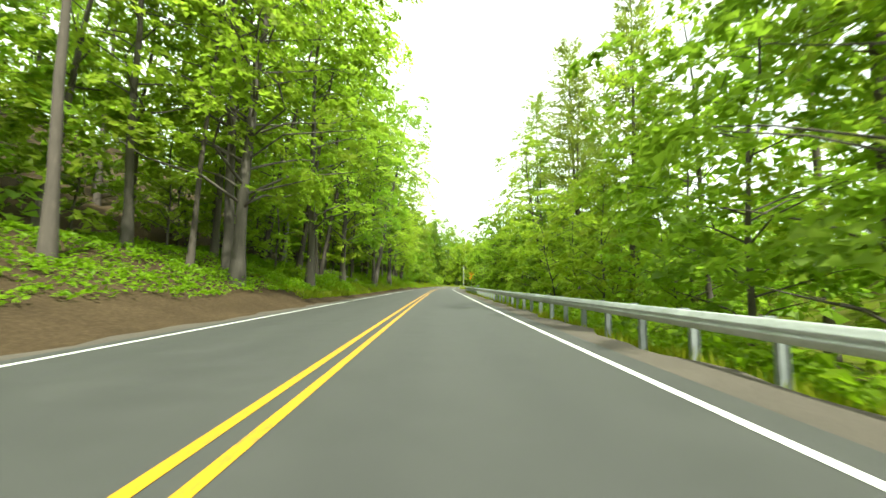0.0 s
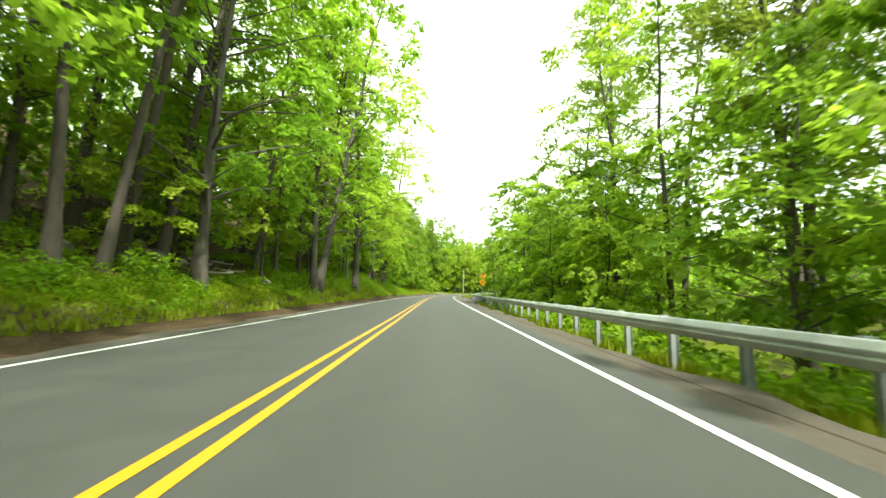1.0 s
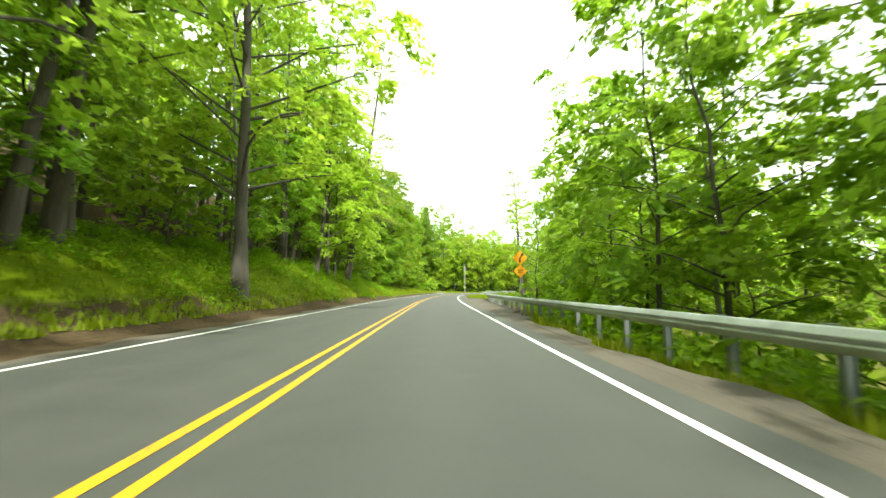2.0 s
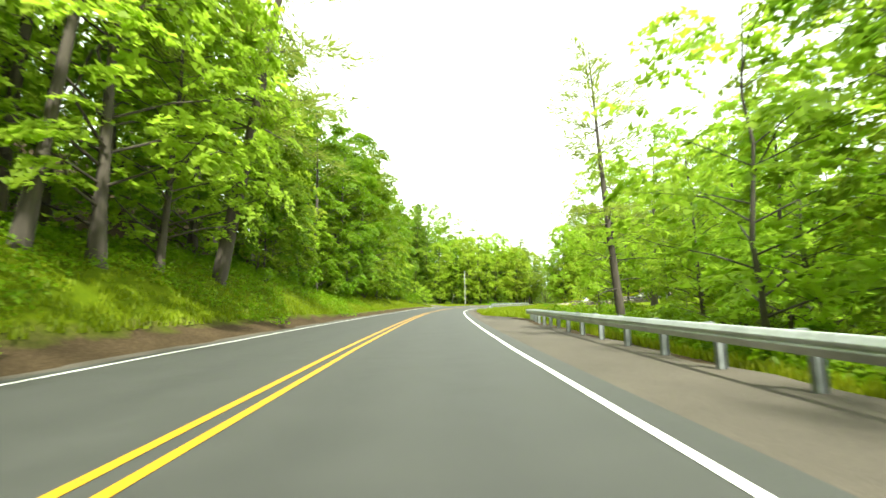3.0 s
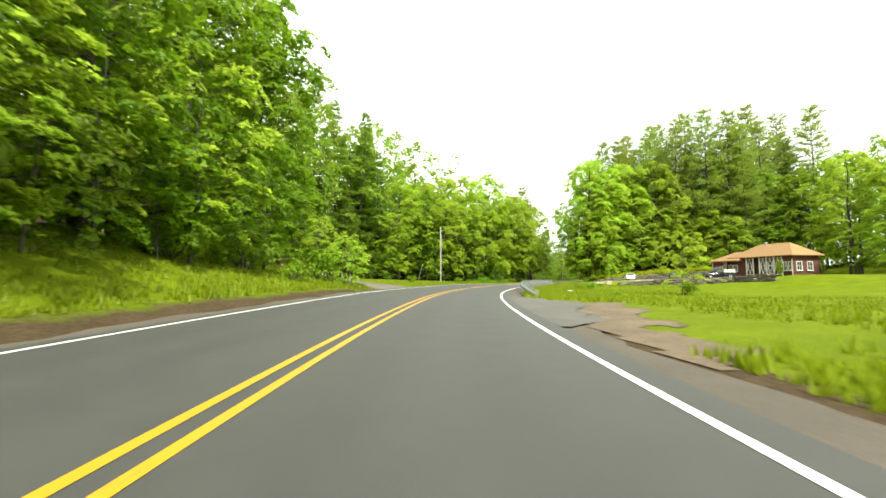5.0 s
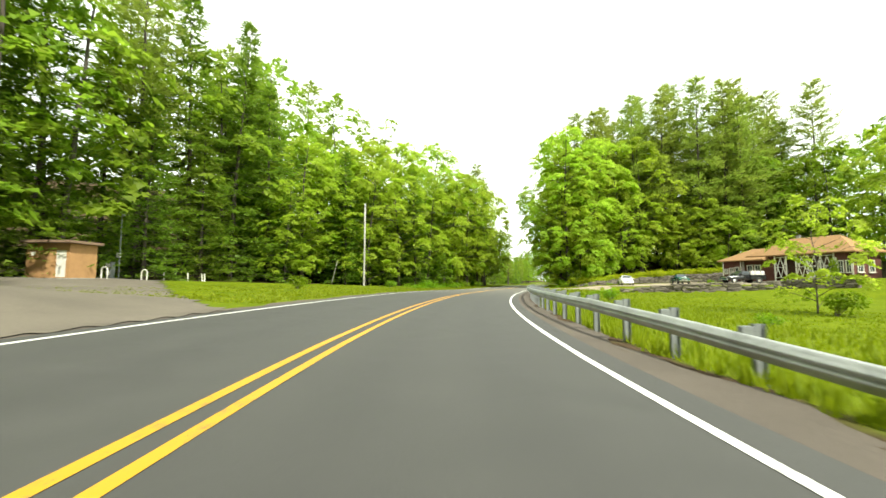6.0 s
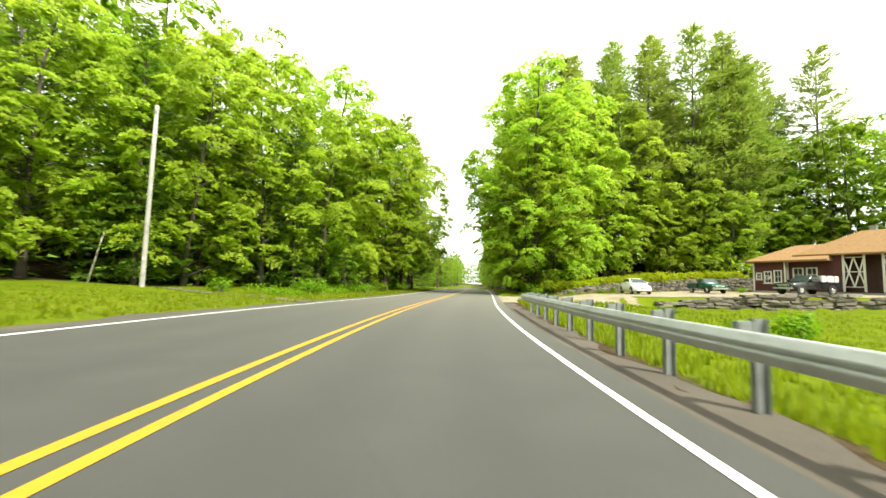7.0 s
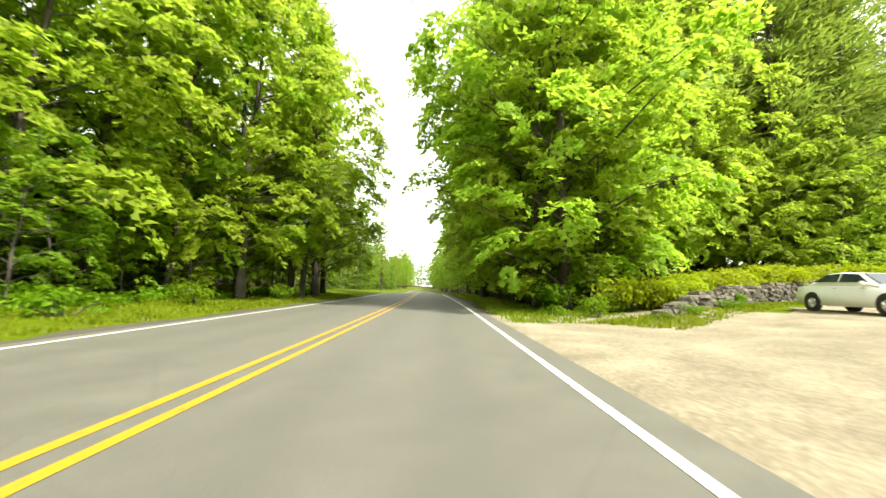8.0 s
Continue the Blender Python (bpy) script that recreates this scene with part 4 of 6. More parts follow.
def blades(name, s0, s1, d_of, n, height, mat, label, seed, width=0.035, per=6, keep=None):
    """Tufts of blades over a stretch of verge."""
    rng = np.random.default_rng(seed)
    s = rng.uniform(s0, s1, n)
    lo, hi = d_of(s)
    u = rng.uniform(0, 1, n) ** 1.5
    d = lo + (hi - lo) * u
    x, y = at_road(s, d)
    ok = np.ones(n, bool) if keep is None else keep(x, y, s, d)
    x, y, u = x[ok], y[ok], u[ok]
    z = mesh_z(x, y)
    n = len(x)
    b = np.repeat(np.stack([x, y, z], 1), per, 0) + rng.normal(0, 0.09, (n * per, 3)) * (1, 1, 0)
    ang = rng.uniform(0, 2 * math.pi, n * per)
    h = height * np.repeat(rng.uniform(0.35, 1.25, n) * (1 - 0.75 * u), per) * rng.uniform(0.6, 1.2, n * per)
    side = np.stack([np.cos(ang), np.sin(ang), 0 * ang], 1) * width
    tip = b + np.stack([-np.sin(ang) * h * 0.35, np.cos(ang) * h * 0.35, h], 1)
    v = np.stack([b - side, b + side, tip], 1).reshape(-1, 3)
    return tagged(mesh_object(name, v, np.arange(len(v)).reshape(-1, 3), mat), label, "grass", kind="stuff")


def herbs(name, s0, s1, d_of, n, height, label, seed, leaf=0.2, per=7, keep=None):
    rng = np.random.default_rng(seed)
    s = rng.uniform(s0, s1, n)
    lo, hi = d_of(s)
    d = lo + (hi - lo) * rng.uniform(0, 1, n)
    if keep is not None:
        ok = keep(s, d)
        s, d = s[ok], d[ok]
    n = len(s)
    x, y = at_road(s, d)
    z = mesh_z(x, y)
    h = height * (0.5 + 0.5 * np.sin(s * 0.8) * np.cos(d * 0.9)) + 0.12
    b = np.repeat(np.stack([x, y, z], 1), per, 0) + rng.normal(0, 0.22, (n * per, 3)) * (1, 1, 0)
    b[:, 2] += np.repeat(h, per) * rng.uniform(0.1, 1, n * per)
    v, f = leaf_quads(b, rng.normal(0, 0.45, b.shape) + (0, 0, 0.9), leaf, rng)
    return tagged(mesh_object(name, v, f, SHRUB), label, "undergrowth", kind="stuff")


LE = lambda s: centre(s) - LEFT_EDGE
RE = lambda s: centre(s) + RIGHT_EDGE
not_drive = lambda x, y, s, d: ~((s > 173) & (s < 183) & (d < -8)) & ~((d > 0) & (s > 147) & (s < 168) & (d < 6.5 + 2 * (s < 164))) & ~((d > 0) & (0.485 * (x - 46) + 0.875 * (y - 215.3) > -2) & (s > 217))
blades("grass", 26, 175, lambda s: (LE(s) - 2.4, LE(s) - 8 - 2 * smooth01(s, 125, 140)), 9000, 0.3, GRASS, "rough green grass along the wooded verge", 1, keep=not_drive)
blades("grass", 168, 275, lambda s: (LE(s) - 1.5, LE(s) - 16), 7000, 0.16, GRASS, "short green lawn grass beside the road", 2, keep=not_drive)
blades("grass", 100, 236, lambda s: (RE(s) + 1.8 + 1.5 * bare(s), RE(s) + 24), 15000, 0.32, GRASS, "tall green grass on the verge behind the rail", 3, keep=not_drive)
blades("grass", 4, 104, lambda s: (RE(s) + 1.9 + 1.4 * bare(s), RE(s) + 5 + bare(s)), 4000, 0.35, GRASS, "tall green grass on the verge behind the rail", 4)
blades("grass", 244, 300, lambda s: (RE(s) + 1.5, RE(s) + 5), 1500, 0.25, GRASS, "green grass along the edge of the grove", 5)
blades("grass", 238, 252, lambda s: (RE(s) + 1.0, RE(s) + 9), 1600, 0.22, GRASS, "short green grass between drive and grove", 11)
blades("grass", 228, 250, lambda s: (RE(s) + 4, RE(s) + 26), 9000, 0.2, GRASS, "green grass strip at the foot of the stone wall", 12,
       keep=lambda x, y, s, d: (y > 224.6 + 0.1 * (x - 47)) & (y < 227.6 + 0.1 * (x - 47)) & (x > 44))
herbs("undergrowth", 28, 136, lambda s: (LE(s) - 3.0 - 1.2 * (1 - smooth01(s, 70, 95)) - 1.5 * np.sin(s * 0.4), LE(s) - 10.5), 7200, 0.6, "low leafy green plants on the wooded bank", 6, 0.18,
      keep=lambda s, d: ~((s > 48) & (s < 57.5) & (d < -12.4) & (d > -17.5)))
herbs("undergrowth", 4, 40, lambda s: (LE(s) - 3.4, LE(s) - 12), 2000, 0.4, "sparse leafy plants on brown leaf litter", 8)
herbs("undergrowth", 4, 116, lambda s: (RE(s) + 2.4 + 1.7 * bare(s), RE(s) + 11), 6500, 1.3, "leafy green undergrowth on the slope behind the rail", 7, 0.26)
herbs("undergrowth", 222, 275, lambda s: (LE(s) - 5.5, LE(s) - 8), 1200, 0.7, "leafy green plants under the maples", 9)

# ---- asphalt pull-off, drives ----


def patch(name, inside, x0, x1, y0, y1, step, lift, mat, label, category):
    """A sheet laid over the ground where inside() holds, its rim following that shape."""
    xs, ys = np.arange(x0, x1, step), np.arange(y0, y1, step)
    gx, gy = np.meshgrid(xs, ys)
    x, y = gx.ravel(), gy.ravel()
    keep = inside(x, y)
    s, d = road_sd(x, y)
    z = mesh_z(x, y) + lift
    verge = (d > LE(s) - 1.5) & (d < RE(s) + 1.6)
    z = np.where(verge, np.maximum(z, road_z(s, d) - 0.03 + lift), z)
    nx, ny = len(xs), len(ys)
    i = np.arange(nx * ny).reshape(ny, nx)
    f = np.stack([i[:-1, :-1], i[:-1, 1:], i[1:, 1:], i[1:, :-1]], -1).reshape(-1, 4)
    f = f[keep[f].all(1)]
    used = np.unique(f)
    new_id = np.full(nx * ny, -1)
    new_id[used] = np.arange(len(used))
    return tagged(mesh_object(name, np.stack([x, y, z], 1)[used], new_id[f], mat, smooth=True), label, category, kind="structure")


def ragged(x, y):
    return 0.35 * np.sin(x * 1.7 + y * 0.6) + 0.25 * np.sin(x * 3.9 - y * 2.9)


def in_pull(x, y):
    s, d = road_sd(x, y)
    r = ragged(x, y)
    return (s > 151 + r) & (s < 166.5 + r - 0.25 * (d - 3)) & (d > RE(s) + 1.3) & (d < 3.0 + 2.9 * smooth01(s, 148, 162) * (1 - smooth01(s, 165, 170)) + 0.6 * r)


def in_sand(x, y):
    s, d = road_sd(x, y)
    r = ragged(x, y)
    near = (s > 221 + r + np.maximum(0, 3 - 0.4 * d)) & (s < 240 + 0.35 * d + r) & (d > RE(s) + 1.5 + 0.1 * r) & (d < 13)
    v = 0.485 * (x - 46) + 0.875 * (y - 215.3)
    yard = (x > 40) & (x < 70) & (v > 1.6 + 0.4 * r) & (y < 224.2 + 0.1 * (x - 47) + r)
    return near & (v > -3.2 + r) | (yard & (d > 5))


def in_left_drive(x, y):
    s, d = road_sd(x, y)
    r = ragged(x, y)
    mid = 177 + 0.75 * np.maximum(-d - 9, 0)
    return (np.abs(s - mid) < 4.5 + 0.12 * np.maximum(-d - 9, 0) + r) & (d < LE(s) - 0.4) & (d > -38)


PULL = speckled("worn_pull_off_asphalt", [(0.3, (0.042, 0.039, 0.034)), (0.5, (0.072, 0.067, 0.06)), (0.72, (0.115, 0.108, 0.096))], 22, 0.92, 0.5, 0.5, 0.015)
patch("pavement", in_pull, 4, 24, 146, 176, 0.3, 0.03, PULL, "worn grey-brown asphalt pull-off beside the road", "pavement")
SOIL = speckled("bare_brown_soil", [(0.3, (0.05, 0.036, 0.022)), (0.5, (0.105, 0.075, 0.046)), (0.72, (0.19, 0.14, 0.09))], 11, 0.95, 0.9, 0.7, 0.05)


def in_rim(x, y):
    s, d = road_sd(x, y)
    r = 1.3 * ragged(x, y)
    reach = 3.0 + 2.9 * smooth01(s, 148, 162) * (1 - smooth01(s, 165, 170))
    far = (s < 169 + r - 0.25 * (d - 3)) & (d < reach + 0.6 + 0.5 * r)
    near = (s < 163.5 + r) & (d < reach + 2.2 + r)
    return (s > 146 + r) & (d > RE(s) + 1.2) & (far | near)


patch("dirt_rim", in_rim, 3, 28, 142, 176, 0.3, 0.018, SOIL, "bare brown soil round the asphalt pull-off", "soil")
patch("driveway", in_sand, 30, 86, 200, 240, 0.35, 0.03, SAND, "pale sandy gravel drive in front of the house", "driveway")
patch("driveway", in_left_drive, -30, 6, 160, 216, 0.35, 0.03, speckled("grey_gravel_drive", [(0.3, (0.06, 0.05, 0.038)), (0.5, (0.1, 0.085, 0.065)), (0.72, (0.15, 0.13, 0.1))], 18, 0.95, 0.5, 0.4, 0.02),
      "grey-brown gravel side drive across the lawn", "driveway")

GREY_GRAVEL = bpy.data.materials["grey_gravel_drive"]


def in_left_path(x, y):
    s, d = road_sd(x, y)
    r = ragged(x, y)
    return (np.abs(s - 216.4 - 0.33 * np.maximum(-d - 8, 0)) < 1.0 + 0.5 * r) & (d < LE(s) - 0.6) & (d > -24)


patch("path", in_left_path, -4, 30, 205, 236, 0.3, 0.03, GREY_GRAVEL, "narrow pale gravel path across the lawn", "path")
def tuck(ob, cols, drop):
    """Lets the inner edge of a ribbon run down into the surface beside it."""
    for i, v in enumerate(ob.data.vertices):
        if i % cols == 0:
            v.co.z -= drop
    return ob


# smooth outer borders where drive and pull-off meet the road
tagged(tuck(strip("driveway", 224.5, 242, 0.5, lambda s: RE(s) + 0.51, lambda s: RE(s) + 2.4 + 0.2 * np.sin(s * 0.9), 0.024, SAND, 6), 6, 0.031),
       "pale sandy gravel where drive meets road", "driveway", kind="structure")
tagged(tuck(strip("pavement", 150.5, 168.5, 0.5, lambda s: RE(s) + 0.48, lambda s: RE(s) + 2.0 * smooth01(s, 150, 153) * (1 - smooth01(s, 167, 169)) + 0.56 + 0.12 * np.sin(s * 1.1), 0.02, PULL, 6), 6, 0.03),
       "worn grey-brown asphalt joining road and pull-off", "pavement", kind="structure")

# ---- guardrails ----
W_BEAM = [(-0.155, 0.0), (-0.13, 0.03), (-0.1, 0.035), (-0.06, 0.08), (-0.03, 0.085), (0.0, 0.035), (0.03, 0.085), (0.06, 0.08), (0.1, 0.035), (0.13, 0.03), (0.155, 0.0)]


def guardrail(label, line, end_caps, proud=0.19):
    """A steel W-beam rail on posts; line gives (s, d, height of the rail's middle)."""
    ls, ld, lz = (np.array(c, float) for c in zip(*line))
    x0, y0, z0 = sd_place(ls[0], ld[0])
    thing = empty("guardrail", pose(x0, y0, z0), label, "guardrail", "roadside guardrails")
    off = np.array([x0, y0, z0])
    seg = 3.81
    nseg = max(1, round((ls[-1] - ls[0]) / seg))
    edges = np.linspace(ls[0], ls[-1], nseg + 1)
    prof = np.array(W_BEAM)
    for a, b in zip(edges[:-1], edges[1:]):
        st = np.linspace(a - 0.06, b + 0.06, 6)
        d, z = np.interp(st, ls, ld), np.interp(st, ls, lz)
        x, y = at_road(st, d)
        t = np.gradient(np.stack([x, y], 1), axis=0)
        t /= np.linalg.norm(t, axis=1, keepdims=True)
        out = np.stack([-t[:, 1], t[:, 0]], 1)
        rows = []
        for sgn in (1, 0):
            q = prof[:, 1] - (0.006 if sgn == 0 else 0)
            px = x[:, None] + out[:, :1] * q
            py = y[:, None] + out[:, 1:] * q
            pz = (z + road_z(st, 0 * st))[:, None] + prof[:, 0] * (1 if sgn else 0.985)
            rows.append(np.stack([px, py, pz], -1))
        m = len(prof)
        v = np.concatenate([r.reshape(-1, 3) for r in rows]) - off
        i = np.arange(6 * m).reshape(6, m)
        f = np.stack([i[:-1, :-1], i[:-1, 1:], i[1:, 1:], i[1:, :-1]], -1).reshape(-1, 4)
        f2 = f[:, ::-1] + 6 * m
        mesh_object("rail", v, np.concatenate([f, f2]), GALV, thing, True, "galvanised W-beam rail")
    bm = bmesh.new()
    for lo, hi in (((-0.068, -0.004, 0), (0.068, 0.004, 1)), ((-0.075, -0.05, 0), (-0.068, 0.05, 1)), ((0.068, -0.05, 0), (0.075, 0.05, 1))):
        box(bm, lo, hi)
    post_mesh = bpy.data.meshes.new("post")
    bm.to_mesh(post_mesh)
    bm.free()
    post_mesh.materials.append(POST_STEEL)
    bm = bmesh.new()
    box(bm, (-0.09, -0.05, -0.17), (0.09, 0.05, 0.17), None, 0.012)
    block_mesh = bpy.data.meshes.new("blockout")
    bm.to_mesh(block_mesh)
    bm.free()
    block_mesh.materials.append(POST_STEEL)
    n = int((ls[-1] - ls[0]) / 1.905)
    for k in range(n + 1):
        s = ls[0] + 0.5 + k * 1.905
        if s > ls[-1]:
            break
        d, z = float(np.interp(s, ls, ld)), float(np.interp(s, ls, lz))
        h = math.degrees(float(np.interp(s, ST, HD)))
        top = z + float(road_z(np.array(s), np.array(0.0)))
        x, y = (float(q) for q in at_road(s, d + 0.27))
        base = gz(x, y) - 0.25
        p = new("post", post_mesh)
        p.parent = thing
        hh = top + proud - base
        p.matrix_basis = Matrix.Translation(-off) @ pose(x, y, base, 0, 0, h + PLANT_RNG.uniform(-3, 3)) @ Matrix.Diagonal((1, 1, hh, 1))
        x, y = (float(q) for q in at_road(s, d + 0.1))
        bl = new("blockout", block_mesh)
        bl.parent = thing
        bl.matrix_basis = Matrix.Translation(-off) @ pose(x, y, top + (0.07 if proud > 0.2 else 0), 0, 0, h)
    for s in end_caps:
        d, z = float(np.interp(s, ls, ld)), float(np.interp(s, ls, lz))
        x, y = (float(q) for q in at_road(s, d))
        bm = bmesh.new()
        sgn = 1 if s == ls[-1] else -1
        h = math.degrees(float(np.interp(s, ST, HD)))
        pts = []
        for a in np.linspace(-90, 100, 8):
            pts.append((0.14 + 0.15 * (1 - math.cos(math.radians(a + 90))) / 2, 0.16 * math.sin(math.radians(a + 90)) * sgn + 0.0))
        top, bot = [bm.verts.new((px, py, 0.155)) for px, py in pts], [bm.verts.new((px, py, -0.155)) for px, py in pts]
        for i in range(7):
            bm.faces.new((top[i], top[i + 1], bot[i + 1], bot[i]))
        bmesh.ops.solidify(bm, geom=bm.faces[:], thickness=0.006)
        cap = part("end_cap", bm, GALV, thing, "flared end terminal")
        cap.matrix_basis = Matrix.Translation(-off) @ pose(x, y, z + float(road_z(np.array(s), np.array(0.0))), 0, 0, h)
    return thing


guardrail("long galvanised steel guardrail on grey posts beside woods", [(-14, 4.35, 0.63), (40, 4.35, 0.63), (90, 4.6, 0.63), (100, 4.9, 0.62), (108, 5.5, 0.58), (114.5, 6.3, 0.47)], (114.5,), -0.02)
guardrail("curved galvanised steel guardrail on grey posts beside lawn", [(169.5, 4.2, 0.02), (172, 3.8, 0.22), (175, 3.45, 0.42), (179, 3.15, 0.58), (186, 3.0, 0.62), (204, 2.95, 0.62), (217.6, 2.95, 0.62)], (217.6,), 0.27)

# ---- warning sign ----


def warning_sign(x, y, turn):
    thing = empty("road_sign", pose(x, y, gz(x, y), 0, 0, turn), "two amber diamond warning signs with black curve arrow on steel post", "road sign")
    bm = bmesh.new()
    for lo, hi in (((-0.03, 0, -0.4), (0.03, 0.006, 4.5)), ((-0.03, 0, -0.4), (-0.024, 0.035, 4.5)), ((0.024, 0, -0.4), (0.03, 0.035, 4.5))):
        box(bm, lo, hi)
    part("post", bm, POST_STEEL, thing)
    for z, half, nm in ((3.75, 0.54, "curve"), (2.8, 0.5, "plate")):
        bm = bmesh.new()
        box(bm, (-half * 0.7071, -0.014, -half * 0.7071), (half * 0.7071, -0.008, half * 0.7071), Matrix.Translation((0, 0, z)) @ Matrix.Rotation(radians(45), 4, "Y"), 0.0025)
        panel = part("sign_panel", bm, SIGN_ORANGE, thing, "amber diamond panel")
        bm = bmesh.new()
        if nm == "curve":
            pts = [(-0.02, -0.34), (-0.02, -0.12), (0.0, 0.0), (0.1, 0.12), (0.14, 0.2)]
            for (ax_, az), (bx, bz) in zip(pts[:-1], pts[1:]):
                v = Vector((bx - ax_, 0, bz - az))
                nrm = Vector((-v.z, 0, v.x)).normalized() * 0.05
                quad = [Vector((ax_, -0.018, az + z)) - nrm, Vector((ax_, -0.018, az + z)) + nrm, Vector((bx, -0.018, bz + z)) + nrm, Vector((bx, -0.018, bz + z)) - nrm]
                bm.faces.new([bm.verts.new(q) for q in quad])
            bm.faces.new([bm.verts.new((px, -0.018, pz + z)) for px, pz in ((0.02, 0.24), (0.2, 0.36), (0.27, 0.13))])
            part("arrow", bm, BLACK_PAINT, panel, "black curve arrow")
        else:
            box(bm, (-0.22, -0.019, z + 0.04), (0.22, -0.016, z + 0.1))
            box(bm, (-0.19, -0.019, z - 0.1), (0.19, -0.016, z - 0.04))
            part("lettering", bm, BLACK_PAINT, panel, "dark lettering bars")
    return thing


x, y = at_road(85.2, 5.6)
warning_sign(float(x), float(y), -2)

# ---- poles ----


def utility_pole(x, y, h, lean, r=0.15):
    thing = empty("utility_pole", pose(x, y, gz(x, y), lean, lean * 0.4, 0), "weathered grey wooden utility pole on the grass verge", "utility pole")
    v, f = tube([(0, 0, -0.8), (0, 0, h * 0.5), (0, 0, h)], [r, r * 0.87, r * 0.72], 12)
    f = list(f) + [tuple(range(24, 36))]
    mesh_object("pole", v, f, WOOD_POLE, thing, True)
    bm = bmesh.new()
    rod(bm, (0, -r * 0.72, h - 0.35), (0, -r * 0.72 - 0.12, h - 0.35), 0.02, 0.02, 8)
    rod(bm, (0, -r * 0.72 - 0.1, h - 0.42), (0, -r * 0.72 - 0.1, h - 0.26), 0.045, 0.03, 10)
    part("insulator", bm, plain("glazed_insulator", (0.35, 0.36, 0.36), 0.2, 0, 0.1), thing, "grey porcelain insulator")
    bm = bmesh.new()
    box(bm, (-0.07, -r - 0.01, 1.6), (0.07, -r + 0.01, 1.8), None, 0.004)
    part("tag", bm, GALV, thing, "small metal tag")
    return thing


utility_pole(12.1, 223.4, 11.2, 0.0)


def cable(a, b, sag, r=0.012):
    """A power cable that sags between two places."""
    a, b = np.array(a, float), np.array(b, float)
    f = np.linspace(0, 1, 25)[:, None]
    p = a + (b - a) * f
    p[:, 2] -= 4 * sag * (f * (1 - f))[:, 0]
    v, fc = tube(p - a, [r] * 25, 5)
    ob = mesh_object("power_cable", v, fc, BLACK_PAINT, smooth=True)
    ob.location = a.tolist()
    return tagged(ob, "thin dark power cable from the wooden pole", "cable", "power cables")


cable((12.1, 223.2, gz(12.1, 223.4) + 10.85), (100, 241, 18.5), 2.2)
cable((12.1, 223.2, gz(12.1, 223.4) + 9.3), (100, 241, 15.5), 2.2)


def leaning_stub(x, y):
    thing = empty("leaning_post", pose(x, y, gz(x, y), 4, 15, -20), "thin pale leaning post standing in grass", "post")
    v, f = tube([(0, 0, -0.4), (0, 0, 1.6), (0, 0, 3.6)], [0.07, 0.06, 0.05], 8)
    mesh_object("pole", v, list(f) + [tuple(range(16, 24))], BARK_PALE, thing, True)


leaning_stub(7.9, 229.5)

# ---- house ----
RED = plain("faded_red_board_siding", (0.085, 0.026, 0.02), 0.8, 0, 0.25, 2.0, 0.2)
ROOF = plain("orange_tan_shingles", (0.25, 0.142, 0.06), 0.9, 0, 0.25, 5.0, 0.4)
TRIM = plain("weathered_white_trim", (0.62, 0.6, 0.55), 0.7, 0, 0.12, 3.0, 0.1)
DARK_WOOD = plain("dark_porch_wood", (0.07, 0.035, 0.025), 0.85, 0, 0.2, 3.0, 0.2)
FOUNDATION = plain("grey_block_foundation", (0.3, 0.29, 0.27), 0.9, 0, 0.2, 2.0, 0.3)
k_glass = Mat("window_glass")
k_glass.set((0.03, 0.04, 0.045), 0.06)
k_glass.b.inputs["Specular IOR Level"].default_value = 0.8
GLASS = k_glass.m


def hip_roof(bm, x0, x1, y0, y1, eave, ridge, top=None, over=0.55, thick=0.16):
    """A hipped roof with eaves that stand out, and a fascia below."""
    x0, x1, y0, y1 = x0 - over, x1 + over, y0 - over, y1 + over
    ym, run = (y0 + y1) / 2, (y1 - y0) / 2
    r0, r1 = x0 + run, max(x0 + run + 0.3, x1 - run)
    if top:
        r0, r1 = top
    e = eave - 0.2
    lo = [bm.verts.new(p) for p in ((x0, y0, e), (x1, y0, e), (x1, y1, e), (x0, y1, e))]
    up = [bm.verts.new((v.co.x, v.co.y, e + thick)) for v in lo]
    a, b = bm.verts.new((r0, ym, ridge)), bm.verts.new((r1, ym, ridge))
    bm.faces.new(lo[::-1])
    for i in range(4):
        bm.faces.new((lo[i], lo[(i + 1) % 4], up[(i + 1) % 4], up[i]))
    bm.faces.new((up[0], up[1], b, a))
    bm.faces.new((up[1], up[2], b))
    bm.faces.new((up[2], up[3], a, b))
    bm.faces.new((up[3], up[0], a))


def wall_with_openings(bm, x0, x1, z0, z1, y, thick, holes):
    """A wall along x at y, with rectangular openings cut through."""
    xs = sorted({x0, x1, *[h[0] for h in holes], *[h[1] for h in holes]})
    for a, b in zip(xs[:-1], xs[1:]):
        spans = sorted((h[2], h[3]) for h in holes if h[0] <= a + 1e-6 and h[1] >= b - 1e-6)
        z = z0
        for lo, hi in spans:
            if lo > z:
                box(bm, (a, y, z), (b, y + thick, lo))
            z = hi
        if z < z1:
            box(bm, (a, y, z), (b, y + thick, z1))


